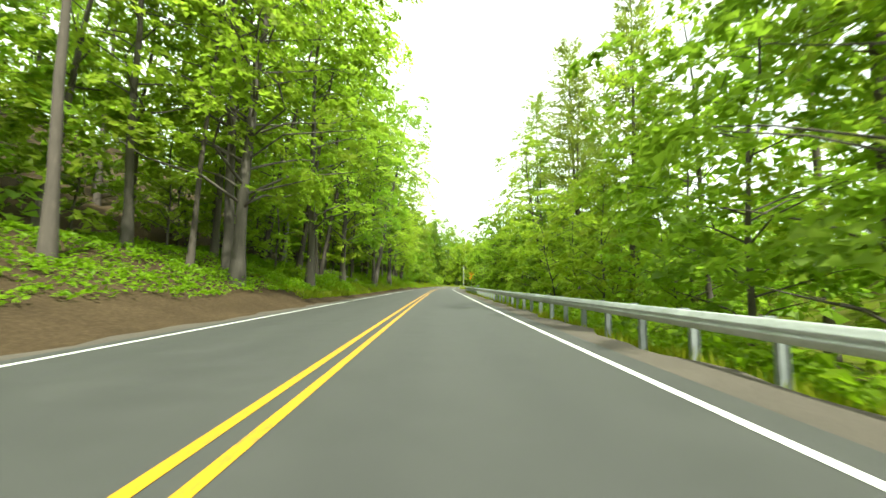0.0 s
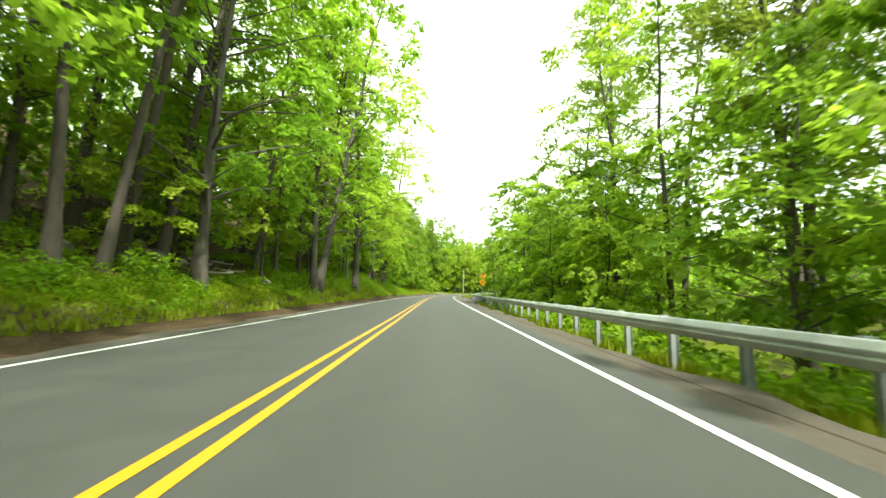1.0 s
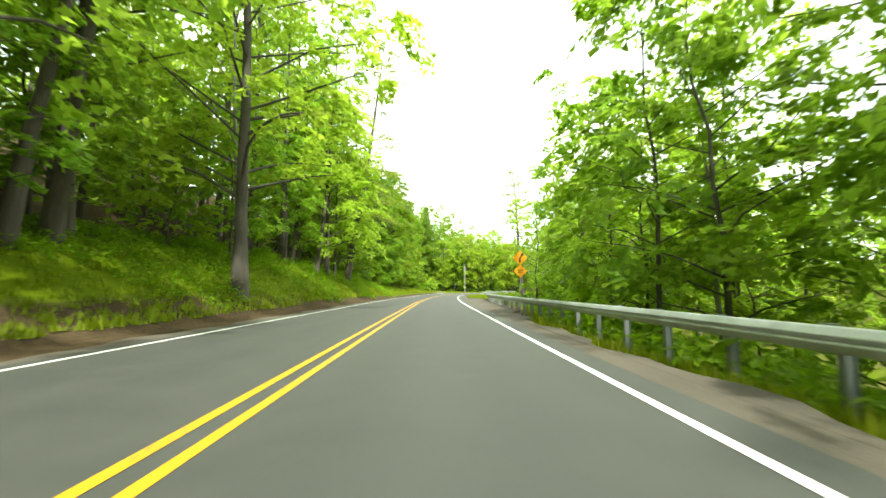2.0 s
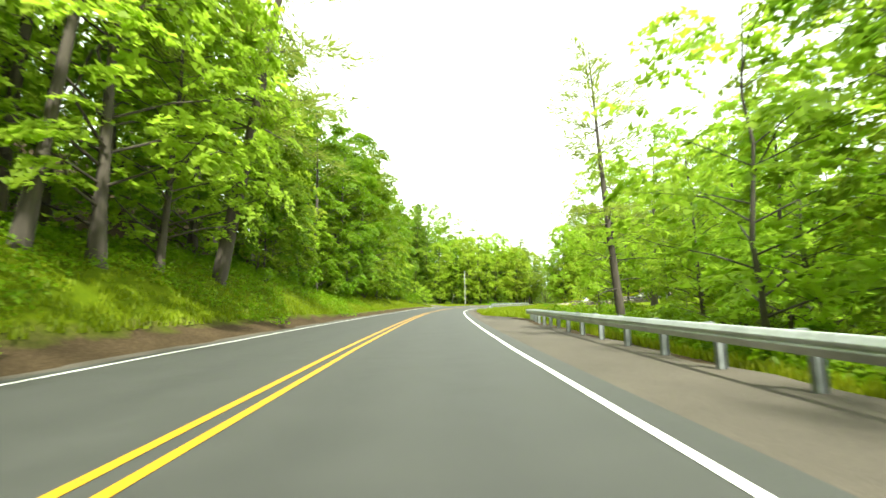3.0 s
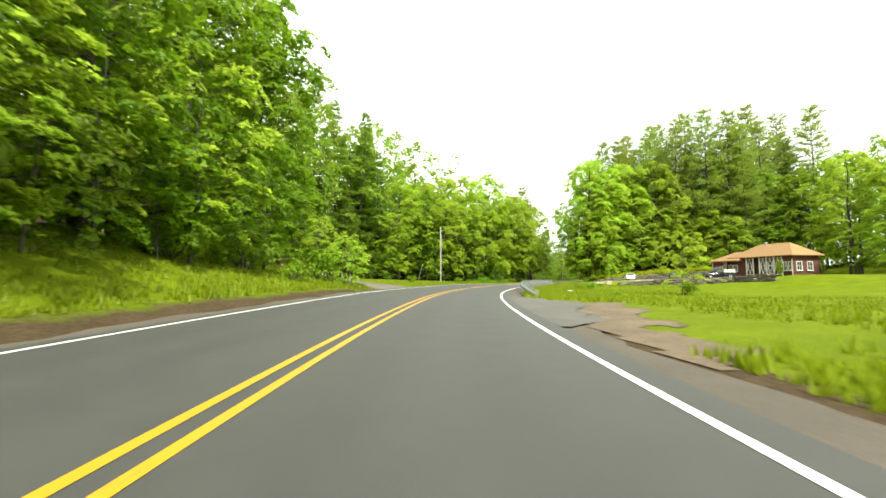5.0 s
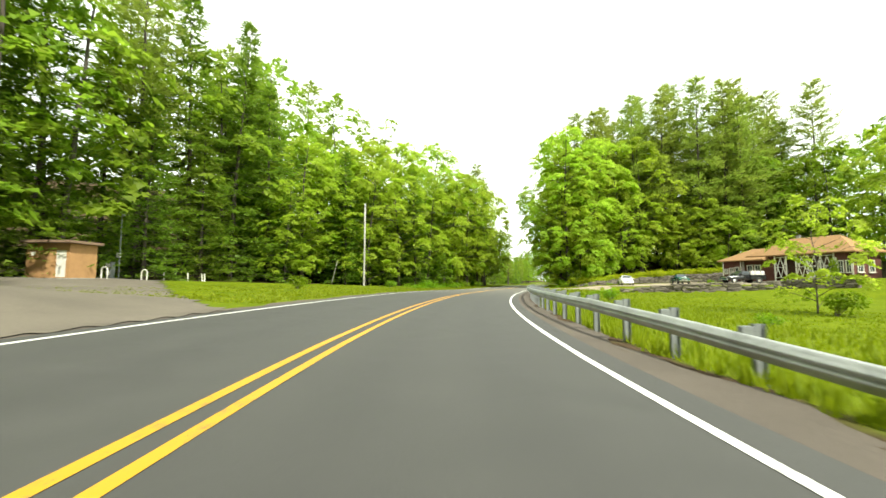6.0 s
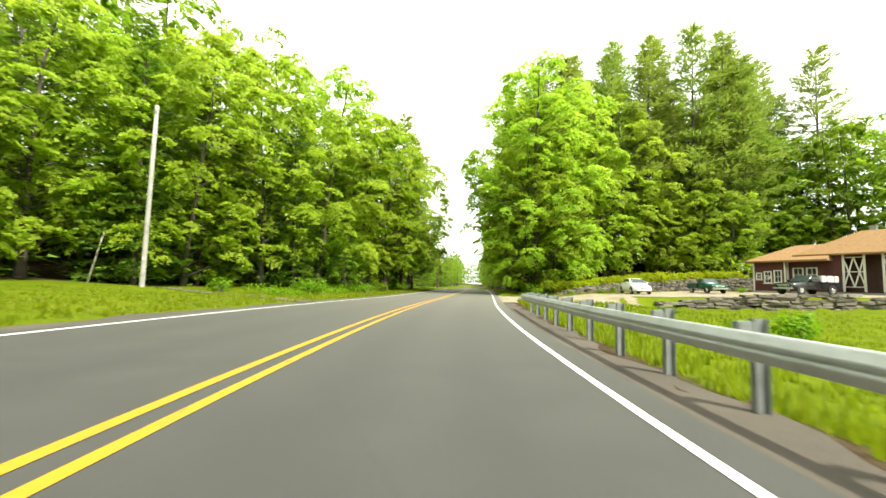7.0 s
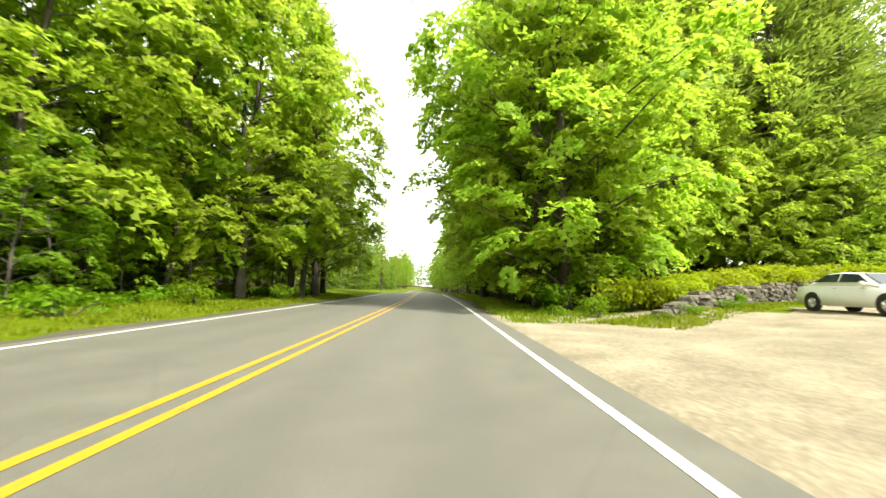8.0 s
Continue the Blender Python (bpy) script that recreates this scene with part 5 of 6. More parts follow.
def window(parent, x0, x1, z0, z1, y, bars=1, turn=None):
    """Casing, sill, pane and bars, standing in an opening of the front, or, turned, on another side."""
    def placed(bm):
        if turn:
            bmesh.ops.transform(bm, matrix=turn, verts=bm.verts[:])
        return bm

    bm = bmesh.new()
    w = 0.11
    for lo, hi in (((x0 - w, z0 - w), (x0, z1 + w)), ((x1, z0 - w), (x1 + w, z1 + w)), ((x0, z1), (x1, z1 + w)), ((x0, z0 - w), (x1, z0))):
        box(bm, (lo[0], y - 0.04, lo[1]), (hi[0], y + 0.06, hi[1]), None, 0.008)
    fr = part("window", placed(bm), TRIM, parent, "white window casing")
    bm = bmesh.new()
    box(bm, (x0, y + 0.05, z0), (x1, y + 0.058, z1))
    part("pane", placed(bm), GLASS, fr, "dark glass pane")
    bm = bmesh.new()
    box(bm, (x0, y + 0.02, (z0 + z1) / 2 - 0.025), (x1, y + 0.045, (z0 + z1) / 2 + 0.025))
    for i in range(bars):
        xm = x0 + (x1 - x0) * (i + 1) / (bars + 1)
        box(bm, (xm - 0.02, y + 0.018, z0), (xm + 0.02, y + 0.043, z1))
    part("muntin", placed(bm), TRIM, fr)
    bm = bmesh.new()
    box(bm, (x0 - 0.18, y - 0.12, z0 - w - 0.06), (x1 + 0.18, y + 0.02, z0 - w), None, 0.01)
    part("sill", placed(bm), TRIM, fr)


def boards(thing, x0, x1, z1, y, holes):
    """Siding courses that stand proud of a front, stopping at the openings."""
    for c in range(18):
        z = 0.3 + c * 0.2
        if z > z1 - 0.45:
            break
        spans, cur = [], x0
        for h in sorted(holes):
            if h[2] - 0.32 < z < h[3] + 0.13:
                spans.append((cur, h[0] - 0.2))
                cur = h[1] + 0.2
        spans.append((cur, x1))
        for a, b in spans:
            if b - a > 0.05:
                bm = bmesh.new()
                box(bm, (a, y - 0.022, z), (b, y, z + 0.03))
                part("board", bm, RED, thing)


def house(m):
    """A wing that stands forward, and a longer main block with a trellised porch."""
    thing = empty("house", m, "low dark red house with orange-tan hipped roof and white trellis", "house")
    wing, main, fy, end = 3.65, 4.2, 0.7, 14.3
    holes_w = [(0.3, 0.62, 1.6, 2.2), (0.98, 1.42, 1.2, 2.35), (1.78, 2.22, 1.25, 2.45)]
    bm = bmesh.new()
    wall_with_openings(bm, 0, 2.6, 0.25, wing, 0, 0.2, holes_w)
    part("front_wall", bm, RED, thing, "dark red board siding")
    boards(thing, 0.1, 2.5, wing, 0, holes_w)
    for h in holes_w:
        window(thing, h[0], h[1], h[2], h[3], 0.0)
    bm = bmesh.new()
    for q in range(12):
        a, b = q * math.pi / 6, (q + 1) * math.pi / 6
        rod(bm, (1.2 + 0.2 * math.cos(a), -0.1, 1.75 + 0.2 * math.sin(a)), (1.2 + 0.2 * math.cos(b), -0.1, 1.75 + 0.2 * math.sin(b)), 0.05, 0.05, 6)
    part("wreath", bm, TRIM, thing, "pale wreath hung before the window")
    for nm, lo, hi in (("side_wall", (0, 0.2, 0.25), (0.2, 6, wing)), ("side_wall", (2.4, 0.2, 0.25), (2.6, fy, wing)), ("back_wall", (0.2, 5.8, 0.25), (end, 6, wing)), ("side_wall", (end - 0.2, fy + 0.2, 0.25), (end, 5.8, main))):
        bm = bmesh.new()
        box(bm, lo, hi)
        part(nm, bm, RED, thing)
    for lo, hi in (((-0.05, -0.05, -0.9), (2.65, fy, 0.25)), ((-0.05, fy, -0.9), (end + 0.05, 6.05, 0.25))):
        bm = bmesh.new()
        box(bm, lo, hi)
        part("foundation", bm, FOUNDATION, thing, "grey block foundation")
    # roofs: a lower hip over the wing runs into the taller main roof
    bm = bmesh.new()
    hip_roof(bm, 0, 5.2, 0, 6.0, wing, 5.45, (2.3, 5.4), 0.55)
    part("roof", bm, ROOF, thing, "orange-tan shingle roof")
    bm = bmesh.new()
    hip_roof(bm, 3.6, end, fy, 6, main, 6.6, (6.9, 12.0), 0.5)
    part("roof", bm, ROOF, thing, "orange-tan shingle roof")
    for x, y in ((-0.03, -0.05), (2.5, -0.05), (12.75, fy - 0.05), (end - 0.1, fy - 0.05)):
        bm = bmesh.new()
        box(bm, (x, y, 0.25), (x + 0.13, y + 0.05, wing - 0.25), None, 0.006)
        part("corner_board", bm, TRIM, thing)
    for y in (0.25, 0.5):
        bm = bmesh.new()
        box(bm, (2.6, y - 0.05, 0.3), (2.66, y + 0.05, wing - 0.25), None, 0.006)
        part("corner_board", bm, TRIM, thing)
    # main front: plain wall, trellised porch, then a windowed block
    bm = bmesh.new()
    wall_with_openings(bm, 2.6, 6.3, 0.25, main, fy, 0.2, [(3.0, 3.6, 1.4, 2.7), (4.0, 4.6, 1.4, 2.7)])
    part("front_wall", bm, RED, thing, "dark red board siding")
    boards(thing, 2.7, 6.3, main, fy, [(3.0, 3.6, 1.4, 2.7), (4.0, 4.6, 1.4, 2.7)])
    for x in (3.0, 4.0):
        window(thing, x, x + 0.6, 1.4, 2.7, fy)
    holes_r = [(13.0, 13.4, 1.5, 2.9), (13.75, 14.1, 1.5, 2.9)]
    bm = bmesh.new()
    wall_with_openings(bm, 12.7, end, 0.25, main, fy, 0.2, holes_r)
    part("front_wall", bm, RED, thing, "dark red board siding")
    boards(thing, 12.85, end - 0.12, main, fy, holes_r)
    for h in holes_r:
        window(thing, h[0], h[1], h[2], h[3], fy)
    for y0 in (1.5, 3.6):
        window(thing, y0, y0 + 0.9, 1.5, 2.9, -0.065, 1, Matrix.Translation((end, 0, 0)) @ Matrix.Rotation(radians(90), 4, "Z"))
    py = fy + 1.4
    holes_p = [(7.9, 8.7, 0.35, 2.5), (9.4, 10.2, 1.0, 2.4), (11.2, 12.0, 1.0, 2.4)]
    bm = bmesh.new()
    wall_with_openings(bm, 6.3, 12.7, 0.25, main, py, 0.2, holes_p)
    part("porch_wall", bm, DARK_WOOD, thing, "dark wooden porch wall")
    for h in holes_p[1:]:
        window(thing, h[0], h[1], h[2], h[3], py)
    bm = bmesh.new()
    box(bm, (7.9, py + 0.06, 0.35), (8.7, py + 0.12, 2.5), None, 0.01)
    box(bm, (8.02, py + 0.04, 1.5), (8.58, py + 0.07, 2.35), None, 0.01)
    door = part("door", bm, DARK_WOOD, thing, "dark panelled door")
    bm = bmesh.new()
    bmesh.ops.create_uvsphere(bm, u_segments=8, v_segments=6, radius=0.045, matrix=Matrix.Translation((8.62, py + 0.02, 1.35)))
    part("door_knob", bm, GALV, door, "metal knob")
    bm = bmesh.new()
    box(bm, (6.3, fy - 0.05, 0.25), (12.7, py, 0.33), None, 0.02)
    part("porch_floor", bm, DARK_WOOD, thing)
    ty = fy + 0.08
    posts = [6.4, 7.7, 8.8, 10.05, 11.3, 12.6]
    for x in posts:
        bm = bmesh.new()
        box(bm, (x - 0.07, ty - 0.07, 0.33), (x + 0.07, ty + 0.07, main - 0.2), None, 0.01)
        part("porch_post", bm, TRIM, thing, "white porch post")
    for n, (x0, x1) in enumerate(zip(posts[:-1], posts[1:])):
        if n == 1:
            continue
        z0, z1 = 0.8, 3.75
        xm = (x0 + x1) / 2
        for p, q in (((x0, z0), (xm, z1)), ((xm, z1), (x1, z0)), ((x0, z1), (xm, z0)), ((xm, z0), (x1, z1))):
            bm = bmesh.new()
            rod(bm, (p[0], ty, p[1]), (q[0], ty, q[1]), 0.055, 0.055, 4)
            part("brace", bm, TRIM, thing, "white diagonal brace")
        for z in (z0, 2.3, z1):
            bm = bmesh.new()
            box(bm, (x0 + 0.07, ty - 0.04, z - 0.045), (x1 - 0.07, ty + 0.04, z + 0.045), None, 0.006)
            part("porch_rail", bm, TRIM, thing)
    bm = bmesh.new()
    box(bm, (7.4, 3.6, 6.0), (7.8, 4.0, 7.0), None, 0.02)
    box(bm, (7.35, 3.55, 6.94), (7.85, 4.05, 7.06), None, 0.02)
    part("chimney", bm, FOUNDATION, thing, "grey chimney stub")
    return thing


house(pose(70.9, 220.5, 1.0, 0, 0, -90) @ Matrix.Diagonal((1.2, 1.0, 1.0, 1.0)))
ob = plant("bush", 70.5, 205.0, 1.0, 1)
ob.matrix_basis = ob.matrix_basis @ Matrix.Diagonal((0.5, 0.5, 2.0, 1))
tagged(ob, "green climbing vine growing up the house front", "vine", "garden plants")

# ---- stone walls ----
STONE = Mat("grey_tan_fieldstone")
_v = STONE.coords("Object")
_obj = STONE.node("ShaderNodeObjectInfo")
_n = STONE.noise(_v, 5, 6, 0.65)
_base = STONE.ramp(_n, [(0.3, (0.055, 0.046, 0.036)), (0.5, (0.125, 0.108, 0.086)), (0.72, (0.24, 0.21, 0.165))])
_hs = STONE.node("ShaderNodeHueSaturation")
STONE.link(STONE.math("ADD", STONE.math("MULTIPLY", _obj.outputs["Random"], 0.7), 0.6), _hs.inputs["Value"])
STONE.link(_base, _hs.inputs["Color"])
STONE.set(_hs.outputs["Color"], 0.9).bump(_n, 0.6, 0.03)
STONE = STONE.m


def stone_mesh(seed):
    rng = random.Random(seed)
    bm = bmesh.new()
    bmesh.ops.create_cube(bm, size=1.0)
    bmesh.ops.bevel(bm, geom=bm.edges[:], offset=0.12, segments=1, affect="EDGES")
    for v in bm.verts:
        v.co += Vector((rng.uniform(-1, 1), rng.uniform(-1, 1), rng.uniform(-1, 1))) * 0.09
    me = bpy.data.meshes.new("stone")
    bm.to_mesh(me)
    bm.free()
    me.materials.append(STONE)
    return me


STONES = [stone_mesh(i) for i in range(8)]


def stone_wall(label, line, heights, course=0.2, length=0.55, thick=0.5, seed=1):
    """A dry stone wall: rough flat stones laid in courses along a line of places."""
    rng = random.Random(seed)
    pts = [Vector((x, y, 0)) for x, y in line]
    x0, y0 = line[0]
    z0 = gz(x0, y0)
    thing = empty("stone_wall", pose(x0, y0, z0), label, "wall", "dry stone walls")
    runs = [(b - a).length for a, b in zip(pts[:-1], pts[1:])]
    total = sum(runs)

    def along(q):
        for a, b, r in zip(pts[:-1], pts[1:], runs):
            if q <= r or b is pts[-1]:
                f = min(q / r, 1)
                return a.lerp(b, f), math.degrees(math.atan2(b.y - a.y, b.x - a.x))
            q -= r

    rows = int(max(heights) / course) + 1
    for row in range(rows):
        q = rng.uniform(-0.2, 0.1)
        while q < total:
            ln = length * rng.uniform(0.55, 1.7)
            p, ang = along(max(0, min(total, q + ln / 2)))
            h = np.interp(q / total, np.linspace(0, 1, len(heights)), heights)
            if row * course < h - course * 0.4 and rng.random() > 0.04:
                ob = new("stone", rng.choice(STONES))
                ob.parent = thing
                zb = gz(p.x, p.y)
                ob.matrix_basis = (pose(p.x - x0, p.y - y0, min(zb, gz(p.x - 0.6, p.y - 1.1)) - z0 + (row + 0.45) * course, rng.uniform(-4, 4), rng.uniform(-5, 5), ang + rng.uniform(-6, 6))
                                   @ Matrix.Translation((0, rng.uniform(-0.07, 0.07), 0)) @ Matrix.Diagonal((ln * 1.02, thick * rng.uniform(0.85, 1.1), course * rng.uniform(0.9, 1.2), 1)))
            q += ln
    return thing


stone_wall("low dry stone retaining wall of grey flat stones in grass", [(45.6, 214.4), (52, 210.9), (58.0, 207.6)], [0.55, 0.95, 1.15, 1.15, 1.1], 0.2, 0.8, 0.6, 2)
stone_wall("rough stone retaining wall rising in front of the house", [(58.4, 207.4), (61.5, 204.5), (62.5, 198)], [0.9, 1.1, 1.2, 1.2], 0.22, 0.6, 0.6, 3)
stone_wall("tumbled dry stone wall of pale stones behind the white car", [(47.0, 226.6), (51, 227.4), (58, 228.0), (66, 227.5), (73, 225.8), (78.5, 224.0)], [0.35, 0.85, 1.0, 1.2, 1.45, 1.6, 1.7], 0.17, 0.42, 0.5, 4)

# hedge on the upper wall
rg = random.Random(23)
for i in range(64):
    f = i / 63
    x = 50.0 + 28 * f
    y = float(np.interp(x, [50, 58, 66, 73, 78.5], [228.0, 228.9, 228.4, 226.8, 225.0])) + rg.uniform(0, 1.7)
    plant("hedge", x, y, rg.uniform(0.9, 1.35), sink=-0.12 - 1.25 * f)
for x, y, sc in ((46.4, 226.2, 0.45), (48.6, 226.3, 0.4), (50.4, 226.7, 0.35), (53.4, 227.0, 0.45), (56, 227.2, 0.35), (46.0, 228.6, 0.55), (45.6, 230.6, 0.6), (26, 181, 0.8), (37, 185, 0.9), (31.7, 201.4, 1.0), (38.8, 208.6, 0.65), (37.2, 207.8, 0.7), (5.1, 202.5, 0.8), (33, 200.0, 0.7), (67, 219.8, 0.7)):
    plant("bush", x, y, sc)
for s, d, sc in ((165, -11.5, 1.5), (169, -12.5, 1.9), (171.5, -13.5, 1.5), (163, -13.5, 1.8), (158, -14, 1.5), (40, -11.5, 0.7), (45, -12.5, 0.9), (52, -12, 0.8), (58, -11, 0.8), (31, -11, 0.9), (112, -12.2, 1.2), (121, -13, 1.5),
                 (132, -12.5, 1.3), (143, -13, 1.5), (150, -13.5, 1.4), (236, -11, 1.2), (243, -11.2, 0.9), (228, -13.5, 1.1), (222, -17, 1.2), (252, -10.8, 0.8),
                 (112, 12, 1.2), (118, 14, 1.0), (124, 18, 1.3), (108, 13, 1.2), (104, 11, 1.1), (246, 6, 0.9), (252, 6.4, 0.8)):
    x, y = at_road(s, d)
    plant("bush", float(x), float(y), sc)

# ---- vehicles ----
CAR_WHITE = plain("white_car_paint", (0.8, 0.8, 0.78), 0.2, 0, 0.04, 1.0, 0)
CAR_GREEN = plain("dark_green_car_paint", (0.012, 0.075, 0.055), 0.25, 0, 0.1, 1.0, 0)
CAR_BLACK = plain("black_car_paint", (0.012, 0.013, 0.014), 0.25, 0, 0.1, 1.0, 0)
RUBBER = plain("tyre_rubber", (0.02, 0.02, 0.02), 0.85, 0, 0.2, 4.0, 0.2)
CHROME = plain("dull_chrome", (0.6, 0.6, 0.6), 0.25, 0.9, 0.08, 2.0, 0)
LAMP_CLEAR = plain("headlight_lens", (0.5, 0.5, 0.48), 0.1, 0, 0.05, 2.0, 0)
LAMP_RED = plain("tail_light_lens", (0.3, 0.01, 0.01), 0.15, 0, 0.05, 2.0, 0)
CARGO = plain("pale_cargo_cover", (0.55, 0.53, 0.5), 0.7, 0, 0.15, 2.0, 0.1)


def loft(bm, stations, half, narrow=0.0):
    """A closed body from side-view stations (x, z low, z high, half width low, half width high)."""
    rings = []
    for x, lo, hi, wl, wh in stations:
        rings.append([bm.verts.new(p) for p in ((x, -wl, lo), (x, -wl * 1.02, lo + (hi - lo) * 0.45), (x, -wh, hi - 0.05), (x, -wh * 0.88, hi), (x, wh * 0.88, hi), (x, wh, hi - 0.05), (x, wl * 1.02, lo + (hi - lo) * 0.45), (x, wl, lo))])
    for a, b in zip(rings[:-1], rings[1:]):
        for i in range(8):
            bm.faces.new((a[i], a[(i + 1) % 8], b[(i + 1) % 8], b[i]))
    bm.faces.new(rings[0][::-1])
    bm.faces.new(rings[-1])
    bmesh.ops.recalc_face_normals(bm, faces=bm.faces[:])


def wheel(thing, x, y, r, side):
    bm = bmesh.new()
    rod(bm, (x, y - 0.1, r), (x, y + 0.1, r), r, r, 20)
    bmesh.ops.bevel(bm, geom=[e for e in bm.edges if len(e.link_faces) == 2 and any(len(f.verts) > 4 for f in e.link_faces)], offset=0.03, segments=2, affect="EDGES")
    w = part("wheel", bm, RUBBER, thing, "black tyre")
    bm = bmesh.new()
    rod(bm, (x, y + side * 0.085, r), (x, y + side * 0.108, r), r * 0.64, r * 0.56, 16)
    for i in range(5):
        a = i * 2 * math.pi / 5
        rod(bm, (x, y + side * 0.108, r), (x + math.cos(a) * r * 0.5, y + side * 0.112, r + math.sin(a) * r * 0.5), 0.035, 0.03, 5)
    part("rim", bm, CHROME, w, "silver wheel rim")


def panel(thing, name, corners, mat, label, off=0.012):
    """A thin pane standing just off a body surface."""
    bm = bmesh.new()
    c = [Vector(p) for p in corners]
    n = (c[1] - c[0]).cross(c[2] - c[0]).normalized() * off
    a = [bm.verts.new(p + n) for p in c]
    b = [bm.verts.new(p - n) for p in c]
    bm.faces.new(a)
    bm.faces.new(b[::-1])
    for i in range(len(c)):
        j = (i + 1) % len(c)
        bm.faces.new((a[i], b[i], b[j], a[j]))
    bmesh.ops.recalc_face_normals(bm, faces=bm.faces[:])
    return part(name, bm, mat, thing, label)


def sedan(m, label):
    thing = empty("car", m, label, "car", "parked vehicles")
    bm = bmesh.new()
    loft(bm, [(-2.3, 0.42, 0.72, 0.7, 0.66), (-2.2, 0.3, 0.92, 0.82, 0.74), (-1.5, 0.24, 1.0, 0.87, 0.8), (-0.6, 0.22, 0.98, 0.88, 0.82), (0.8, 0.22, 0.96, 0.88, 0.82), (1.5, 0.24, 0.86, 0.87, 0.78), (2.1, 0.28, 0.72, 0.82, 0.7), (2.32, 0.36, 0.58, 0.68, 0.6)], 0.88)
    part("body", bm, CAR_WHITE, thing, "", True)
    bm = bmesh.new()
    loft(bm, [(-1.75, 0.9, 1.0, 0.74, 0.7), (-0.95, 0.9, 1.38, 0.78, 0.6), (-0.3, 0.9, 1.44, 0.79, 0.6), (0.35, 0.9, 1.4, 0.79, 0.59), (1.15, 0.9, 0.97, 0.76, 0.7)], 0.8)
    part("cabin", bm, CAR_WHITE, thing, "")
    for sgn in (-1, 1):
        panel(thing, "side_window", [(-1.3, sgn * 0.815, 1.08), (-0.35, sgn * 0.83, 1.08), (-0.35, sgn * 0.665, 1.38), (-0.92, sgn * 0.665, 1.34)], GLASS, "dark side window")
        panel(thing, "side_window", [(-0.27, sgn * 0.83, 1.08), (0.8, sgn * 0.815, 1.07), (0.35, sgn * 0.665, 1.34), (-0.27, sgn * 0.665, 1.38)], GLASS, "dark side window")
        for x in (-1.4, 1.42):
            wheel(thing, x, sgn * 0.8, 0.31, sgn)
            bm = bmesh.new()
            rod(bm, (x, sgn * 0.86, 0.34), (x, sgn * 0.893, 0.34), 0.385, 0.37, 18)
            part("wheel_arch", bm, BLACK_PAINT, thing)
        panel(thing, "headlight", [(2.22, sgn * 0.42, 0.6), (2.12, sgn * 0.74, 0.6), (2.08, sgn * 0.72, 0.72), (2.18, sgn * 0.42, 0.72)], LAMP_CLEAR, "clear headlight", 0.03)
        panel(thing, "tail_light", [(-2.26, sgn * 0.45, 0.7), (-2.24, sgn * 0.74, 0.7), (-2.2, sgn * 0.72, 0.86), (-2.24, sgn * 0.45, 0.86)], LAMP_RED, "red tail light", 0.03)
        bm = bmesh.new()
        box(bm, (0.62, sgn * 0.95 - 0.09, 0.98), (0.76, sgn * 0.95 + 0.09, 1.1), None, 0.03)
        part("mirror", bm, CAR_WHITE, thing)
        for x in (-0.3, 0.75):
            bm = bmesh.new()
            box(bm, (x - 0.2, sgn * 0.895 - 0.012, 0.84), (x - 0.02, sgn * 0.895 + 0.012, 0.875), None, 0.006)
            part("door_handle", bm, CAR_WHITE, thing)
    panel(thing, "windshield", [(1.08, -0.66, 1.0), (1.08, 0.66, 1.0), (0.42, 0.54, 1.37), (0.42, -0.54, 1.37)], GLASS, "dark windshield", 0.02)
    panel(thing, "rear_window", [(-1.68, -0.62, 1.03), (-1.68, 0.62, 1.03), (-1.0, 0.52, 1.35), (-1.0, -0.52, 1.35)], GLASS, "dark rear window", 0.02)
    bm = bmesh.new()
    box(bm, (2.22, -0.62, 0.3), (2.38, 0.62, 0.44), None, 0.04)
    part("bumper", bm, CAR_WHITE, thing)
    bm = bmesh.new()
    box(bm, (2.26, -0.32, 0.5), (2.34, 0.32, 0.6), None, 0.015)
    part("grille", bm, BLACK_PAINT, thing, "black grille")
    return thing


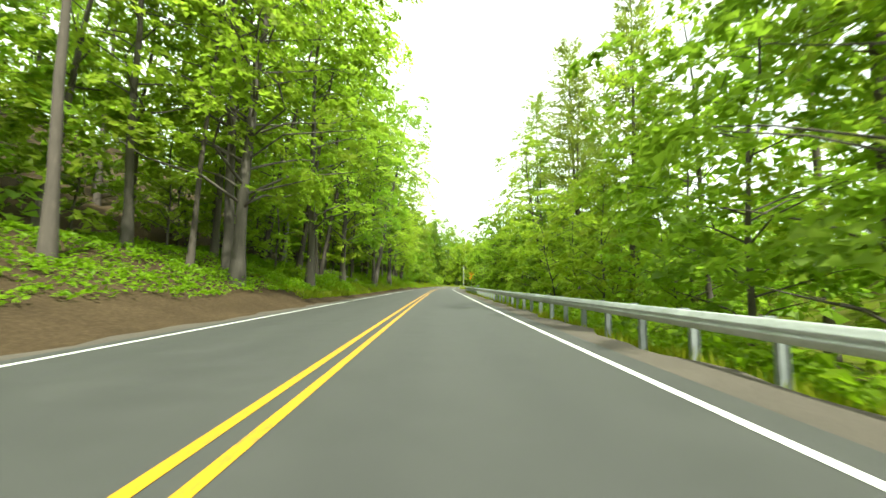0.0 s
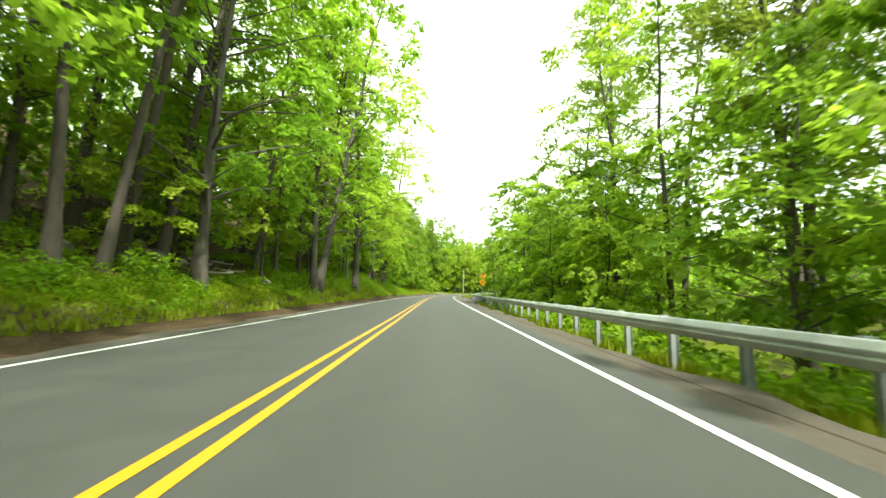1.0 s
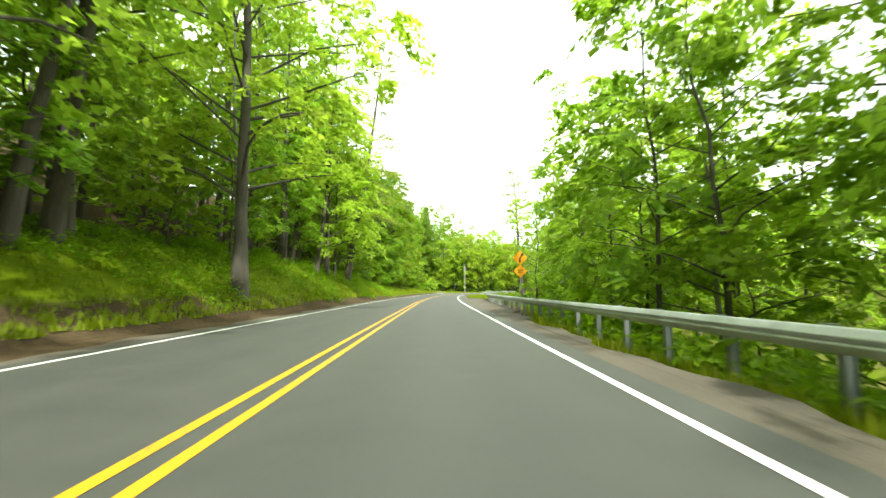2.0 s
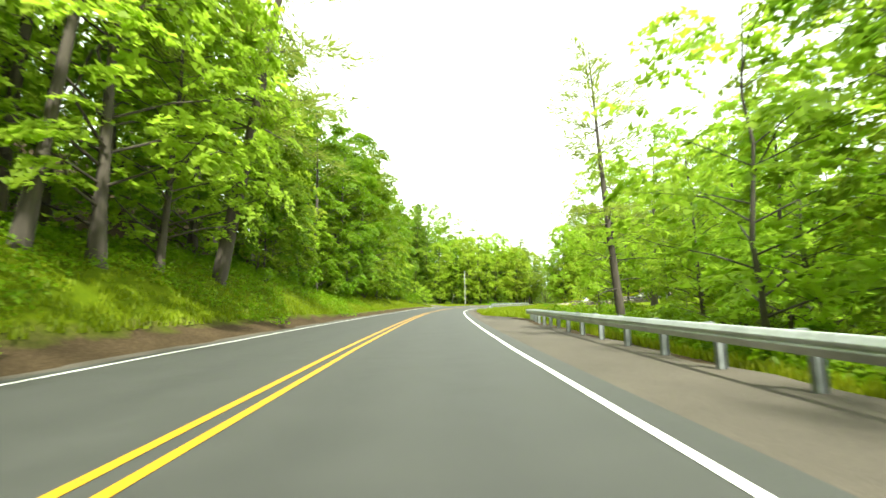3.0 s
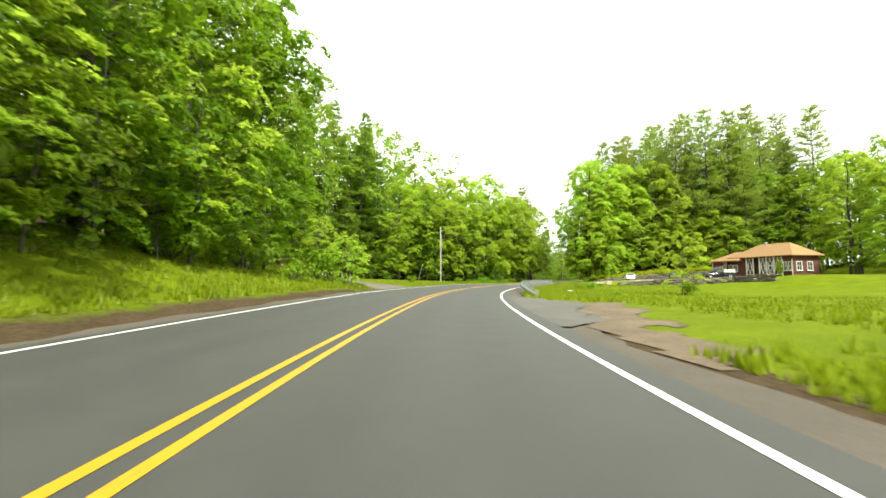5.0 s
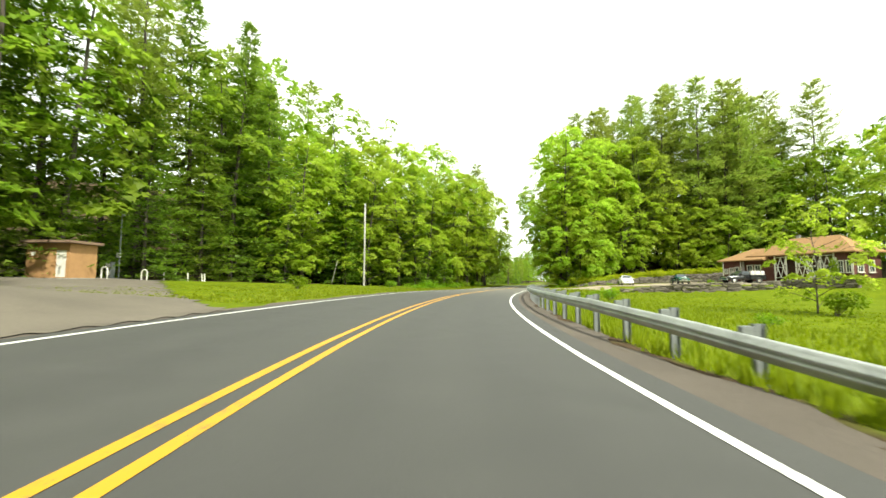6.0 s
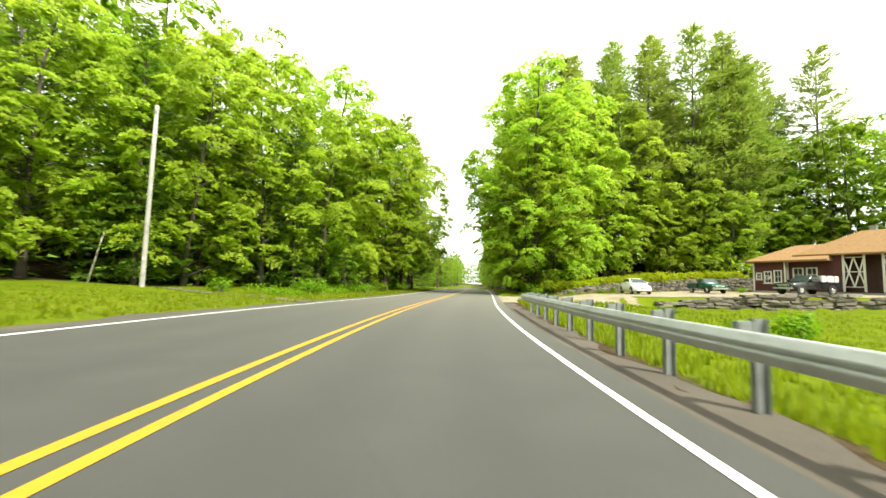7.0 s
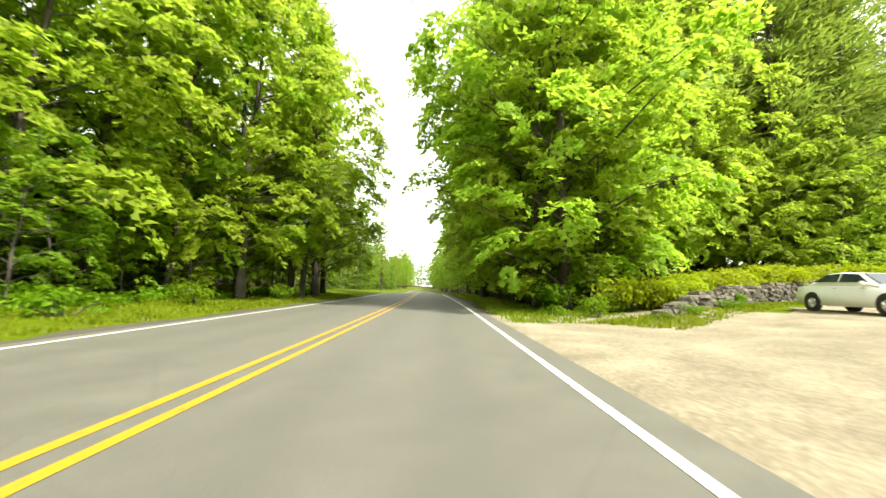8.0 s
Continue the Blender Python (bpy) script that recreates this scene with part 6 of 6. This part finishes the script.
def pickup(m, label, paint, cargo=False):
    thing = empty("pickup_truck", m, label, "pickup truck", "parked vehicles")
    bm = bmesh.new()
    loft(bm, [(-0.45, 0.5, 1.12, 0.9, 0.86), (0.6, 0.46, 1.14, 0.92, 0.86), (1.2, 0.46, 1.12, 0.92, 0.84), (2.3, 0.5, 1.04, 0.9, 0.8), (2.62, 0.56, 0.94, 0.82, 0.74)], 0.9)
    part("body", bm, paint, thing, "", True)
    bm = bmesh.new()
    loft(bm, [(-0.55, 1.0, 1.2, 0.84, 0.8), (-0.4, 1.0, 1.72, 0.84, 0.68), (0.35, 1.0, 1.76, 0.84, 0.68), (1.05, 1.0, 1.18, 0.82, 0.76)], 0.85)
    part("cabin", bm, paint, thing, "", True)
    bm = bmesh.new()
    box(bm, (-2.65, -0.92, 0.55), (-0.5, -0.84, 1.14), None, 0.02)
    box(bm, (-2.65, 0.84, 0.55), (-0.5, 0.92, 1.14), None, 0.02)
    box(bm, (-2.65, -0.84, 0.55), (-0.5, 0.84, 0.63))
    box(bm, (-0.58, -0.84, 0.63), (-0.5, 0.84, 1.14))
    part("bed", bm, paint, thing)
    bm = bmesh.new()
    box(bm, (-2.72, -0.84, 0.6), (-2.655, 0.84, 1.12), None, 0.02)
    part("tailgate", bm, paint, thing)
    for sgn in (-1, 1):
        panel(thing, "side_window", [(-0.38, sgn * 0.87, 1.2), (0.85, sgn * 0.86, 1.2), (0.38, sgn * 0.74, 1.64), (-0.34, sgn * 0.74, 1.64)], GLASS, "dark side window", 0.02)
        for x in (-1.65, 1.75):
            wheel(thing, x, sgn * 0.84, 0.38, sgn)
            bm = bmesh.new()
            rod(bm, (x, sgn * 0.9, 0.42), (x, sgn * 0.935, 0.42), 0.46, 0.44, 18)
            part("wheel_arch", bm, BLACK_PAINT, thing)
        panel(thing, "headlight", [(2.6, sgn * 0.45, 0.78), (2.55, sgn * 0.78, 0.78), (2.52, sgn * 0.76, 0.93), (2.58, sgn * 0.45, 0.93)], LAMP_CLEAR, "clear headlight", 0.04)
        bm = bmesh.new()
        box(bm, (0.75, sgn * 1.0 - 0.1, 1.15), (0.87, sgn * 1.0 + 0.1, 1.36), None, 0.03)
        part("mirror", bm, paint, thing)
    panel(thing, "windshield", [(1.0, -0.7, 1.2), (1.0, 0.7, 1.2), (0.4, 0.62, 1.7), (0.4, -0.62, 1.7)], GLASS, "dark windshield", 0.02)
    panel(thing, "rear_window", [(-0.5, -0.6, 1.25), (-0.5, 0.6, 1.25), (-0.44, 0.58, 1.62), (-0.44, -0.58, 1.62)], GLASS, "dark rear window", 0.02)
    bm = bmesh.new()
    box(bm, (2.56, -0.86, 0.46), (2.76, 0.86, 0.66), None, 0.04)
    part("bumper", bm, CHROME, thing, "chrome front bumper")
    bm = bmesh.new()
    box(bm, (2.56, -0.42, 0.72), (2.67, 0.42, 0.92), None, 0.02)
    part("grille", bm, CHROME, thing, "chrome grille")
    if cargo:
        bm = bmesh.new()
        box(bm, (-2.55, -0.8, 1.14), (-0.62, 0.8, 1.74), None, 0.06)
        c = part("cargo_cover", bm, CARGO, thing, "pale boxy cargo cover")
        bm = bmesh.new()
        for x in (-2.0, -1.2):
            box(bm, (x - 0.03, -0.815, 1.16), (x + 0.03, 0.815, 1.76), None, 0.01)
        part("strap", bm, DARK_WOOD, c)
    return thing


sedan(pose(52.9, 222.1, gz(52.9, 222.1) + 0.03, 0, 0, -121) @ Matrix.Diagonal((0.95, 1.0, 1.06, 1.0)), "white four-door sedan parked on the sandy drive")
pickup(pose(61.8, 220.4, gz(61.8, 220.4) + 0.03, 0, 0, -120) @ Matrix.Scale(0.88, 4), "dark green pickup truck parked by the stone wall", CAR_GREEN)
pickup(pose(66.2, 213.6, gz(66.2, 213.6) + 0.03, 0, 0, 164) @ Matrix.Scale(1.05, 4), "black pickup truck with pale cargo cover beside the house", CAR_BLACK, True)

# ---- shed, bollards and meters by the left drive ----


def shed(m):
    thing = empty("shed", m, "small tan flat-roofed utility shed with pale door", "shed")
    tan = plain("tan_shed_boards", (0.36, 0.2, 0.085), 0.85, 0, 0.15, 2.0, 0.2)
    bm = bmesh.new()
    wall_with_openings(bm, 0, 3.4, 0, 2.75, 0, 0.12, [(2.35, 3.15, 0.05, 2.2)])
    part("front_wall", bm, tan, thing)
    for nm, lo, hi in (("side_wall", (0, 0.12, 0), (0.12, 2.6, 2.75)), ("side_wall", (3.28, 0.12, 0), (3.4, 2.6, 2.75)), ("back_wall", (0.12, 2.48, 0), (3.28, 2.6, 2.75))):
        bm = bmesh.new()
        box(bm, lo, hi)
        part(nm, bm, tan, thing)
    bm = bmesh.new()
    box(bm, (-0.35, -0.45, 2.75), (3.75, 2.85, 2.98), None, 0.03)
    part("roof", bm, plain("brown_shed_roof", (0.2, 0.13, 0.09), 0.9, 0, 0.2), thing, "brown flat roof")
    bm = bmesh.new()
    box(bm, (2.36, 0.03, 0.06), (3.14, 0.08, 2.19), None, 0.01)
    d = part("door", bm, TRIM, thing, "pale metal door")
    bm = bmesh.new()
    rod(bm, (2.45, 0.02, 1.05), (2.45, -0.05, 1.05), 0.03, 0.03, 8)
    part("door_knob", bm, CHROME, d)
    bm = bmesh.new()
    box(bm, (0.4, -0.06, 1.75), (0.7, 0.0, 2.05), None, 0.02)
    part("meter_box", bm, TRIM, thing, "white meter box")
    bm = bmesh.new()
    box(bm, (-0.1, -0.1, -0.5), (3.5, 2.7, 0.0))
    part("slab", bm, FOUNDATION, thing)
    return thing


zs_ = gz(-13.7, 206.7)
shed(pose(-15.5, 207.2, zs_ + 0.05, 0, 0, -15))


def pipe_hoop(x, y, turn):
    thing = empty("bollard", pose(x, y, gz(x, y), 0, 0, turn), "pale bent steel pipe bollard", "bollard", "pipe bollards")
    pts = [(0, 0, -0.3), (0, 0, 0.75)] + [(0.28 - 0.28 * math.cos(a), 0, 0.75 + 0.28 * math.sin(a)) for a in np.linspace(0.3, math.pi - 0.3, 6)] + [(0.56, 0, 0.75), (0.56, 0, -0.3)]
    v, f = tube(pts, [0.06] * len(pts), 8)
    mesh_object("pipe", v, f, TRIM, thing, True)


def marker_post(x, y, h):
    thing = empty("marker_post", pose(x, y, gz(x, y), 2, -2, 0), "thin white marker post in the grass", "post", "white marker posts")
    bm = bmesh.new()
    box(bm, (-0.06, -0.06, -0.3), (0.06, 0.06, h), None, 0.015)
    part("stake", bm, TRIM, thing)
    bm = bmesh.new()
    box(bm, (-0.065, -0.065, h - 0.16), (0.065, 0.065, h - 0.1), None, 0.01)
    part("band", bm, FOUNDATION, thing)


pipe_hoop(-11.6, 209.8, -20)
pipe_hoop(-9.8, 213.0, -20)
for x, y in ((-9.4, 217.4), (-6.9, 216.6), (-6.2, 219), (-5.3, 216.6)):
    marker_post(x, y, 0.85)


def meter_stand(x, y):
    thing = empty("meter_stand", pose(x, y, gz(x, y), 0, 0, -20), "steel conduit pole with white meter boxes and top lamp", "meter stand")
    bm = bmesh.new()
    rod(bm, (0, 0, -0.3), (0, 0, 6.2), 0.06, 0.05, 10)
    part("pole", bm, POST_STEEL, thing)
    bm = bmesh.new()
    box(bm, (-0.3, -0.2, 5.95), (0.3, 0.05, 6.15), None, 0.04)
    part("lamp_head", bm, POST_STEEL, thing, "grey lamp head")
    bm = bmesh.new()
    box(bm, (-0.2, -0.18, 2.0), (0.2, -0.05, 2.45), None, 0.02)
    part("meter_box", bm, TRIM, thing, "white meter box")
    bm = bmesh.new()
    box(bm, (-1.1, -0.3, 0), (-0.55, 0.2, 1.6), None, 0.04)
    cab = part("cabinet", bm, POST_STEEL, thing, "grey metal cabinet")
    for z in (0.35, 1.05):
        bm = bmesh.new()
        box(bm, (-1.05, -0.33, z), (-0.6, -0.3, z + 0.4), None, 0.01)
        part("panel", bm, TRIM, cab, "white panel")


meter_stand(-11.6, 212.8)


def culvert(x, y, turn):
    thing = empty("culvert_pipe", pose(x, y, gz(x, y) + 0.09, 0, 0, turn), "short pale plastic drain pipe lying in grass", "pipe")
    v1, f1 = tube([(0, 0, 0), (0.9, 0, 0)], [0.1, 0.1], 14)
    v2, f2 = tube([(0.9, 0, 0), (0, 0, 0)], [0.085, 0.085], 14)
    mesh_object("pipe", np.concatenate([v1, v2]), list(f1) + [tuple(i + 28 for i in q) for q in f2], TRIM, thing, True)
    bm = bmesh.new()
    rod(bm, (0.82, 0, 0), (0.94, 0, 0), 0.115, 0.115, 14)
    part("collar", bm, FOUNDATION, thing)


culvert(24.9, 190.6, -62)

# ---- fallen wood and rocks on the left bank ----


def fallen_log(s, d, turn, length, r):
    x, y, z = sd_place(s, d)
    thing = empty("fallen_log", pose(x, y, z + r * 0.7, 0, 0, turn), "grey weathered fallen log on the wooded bank", "log", "fallen logs")
    n = 6
    pts = [(length * (i / (n - 1) - 0.5), 0.05 * math.sin(i * 2.1), 0.04 * math.sin(i * 1.3)) for i in range(n)]
    v, f = tube(pts, [r * (1 - 0.08 * i) for i in range(n)], 8)
    f = list(f) + [tuple(range(7, -1, -1)), tuple(range(8 * (n - 1), 8 * n))]
    mesh_object("log", v, f, BARK_PALE, thing, True)
    v, f = tube([(0.1, 0, 0), (0.4, 0.3, 0.5)], [r * 0.35, r * 0.1], 5)
    mesh_object("stub", v, f, BARK_PALE, thing, True)


for a in ((50.5, -13.4, 35, 3.6, 0.1), (51.6, -14.6, 62, 2.8, 0.09), (52.0, -13.6, 5, 2.6, 0.08), (53.2, -15.2, 110, 3.0, 0.11), (54.0, -15.8, 150, 2.6, 0.1),
          (50.0, -15.2, 125, 2.4, 0.08), (54.8, -14.0, 48, 2.2, 0.07), (49.4, -12.6, 78, 1.8, 0.06), (52.6, -16.6, 20, 3.2, 0.1), (56, -15.0, 85, 2.4, 0.08)):
    fallen_log(*a)


def boulder(x, y, sx, sy, sz, seed, group="mossy boulders"):
    rng = random.Random(seed)
    bm = bmesh.new()
    bmesh.ops.create_icosphere(bm, subdivisions=3, radius=1.0)
    for v in bm.verts:
        q = v.co * (1 + 0.28 * noise.noise(v.co * 1.7 + Vector((seed, 0, 0))) + 0.1 * noise.noise(v.co * 5 + Vector((seed, 3, 0))))
        v.co = Vector((q.x * sx, q.y * sy, q.z * sz))
    ob = part("boulder", bm, STONE, None, "", False)
    ob.matrix_basis = pose(x, y, gz(x, y) + sz * 0.35, 0, 0, rng.uniform(0, 180))
    return tagged(ob, "grey weathered boulder half buried in the ground", "rock", group)


for i, (s, d, q) in enumerate(((48.6, -14.6, 0.55), (47.8, -15.6, 0.5), (49.4, -16.2, 0.5), (50.6, -14.4, 0.3), (52.0, -15.2, 0.25), (43.5, -14.6, 0.5), (31, -11.2, 0.3), (56, -12.0, 0.3))):
    x, y, _ = sd_place(s, d)
    boulder(x, y, q * 1.2, q, q * 0.8, i)
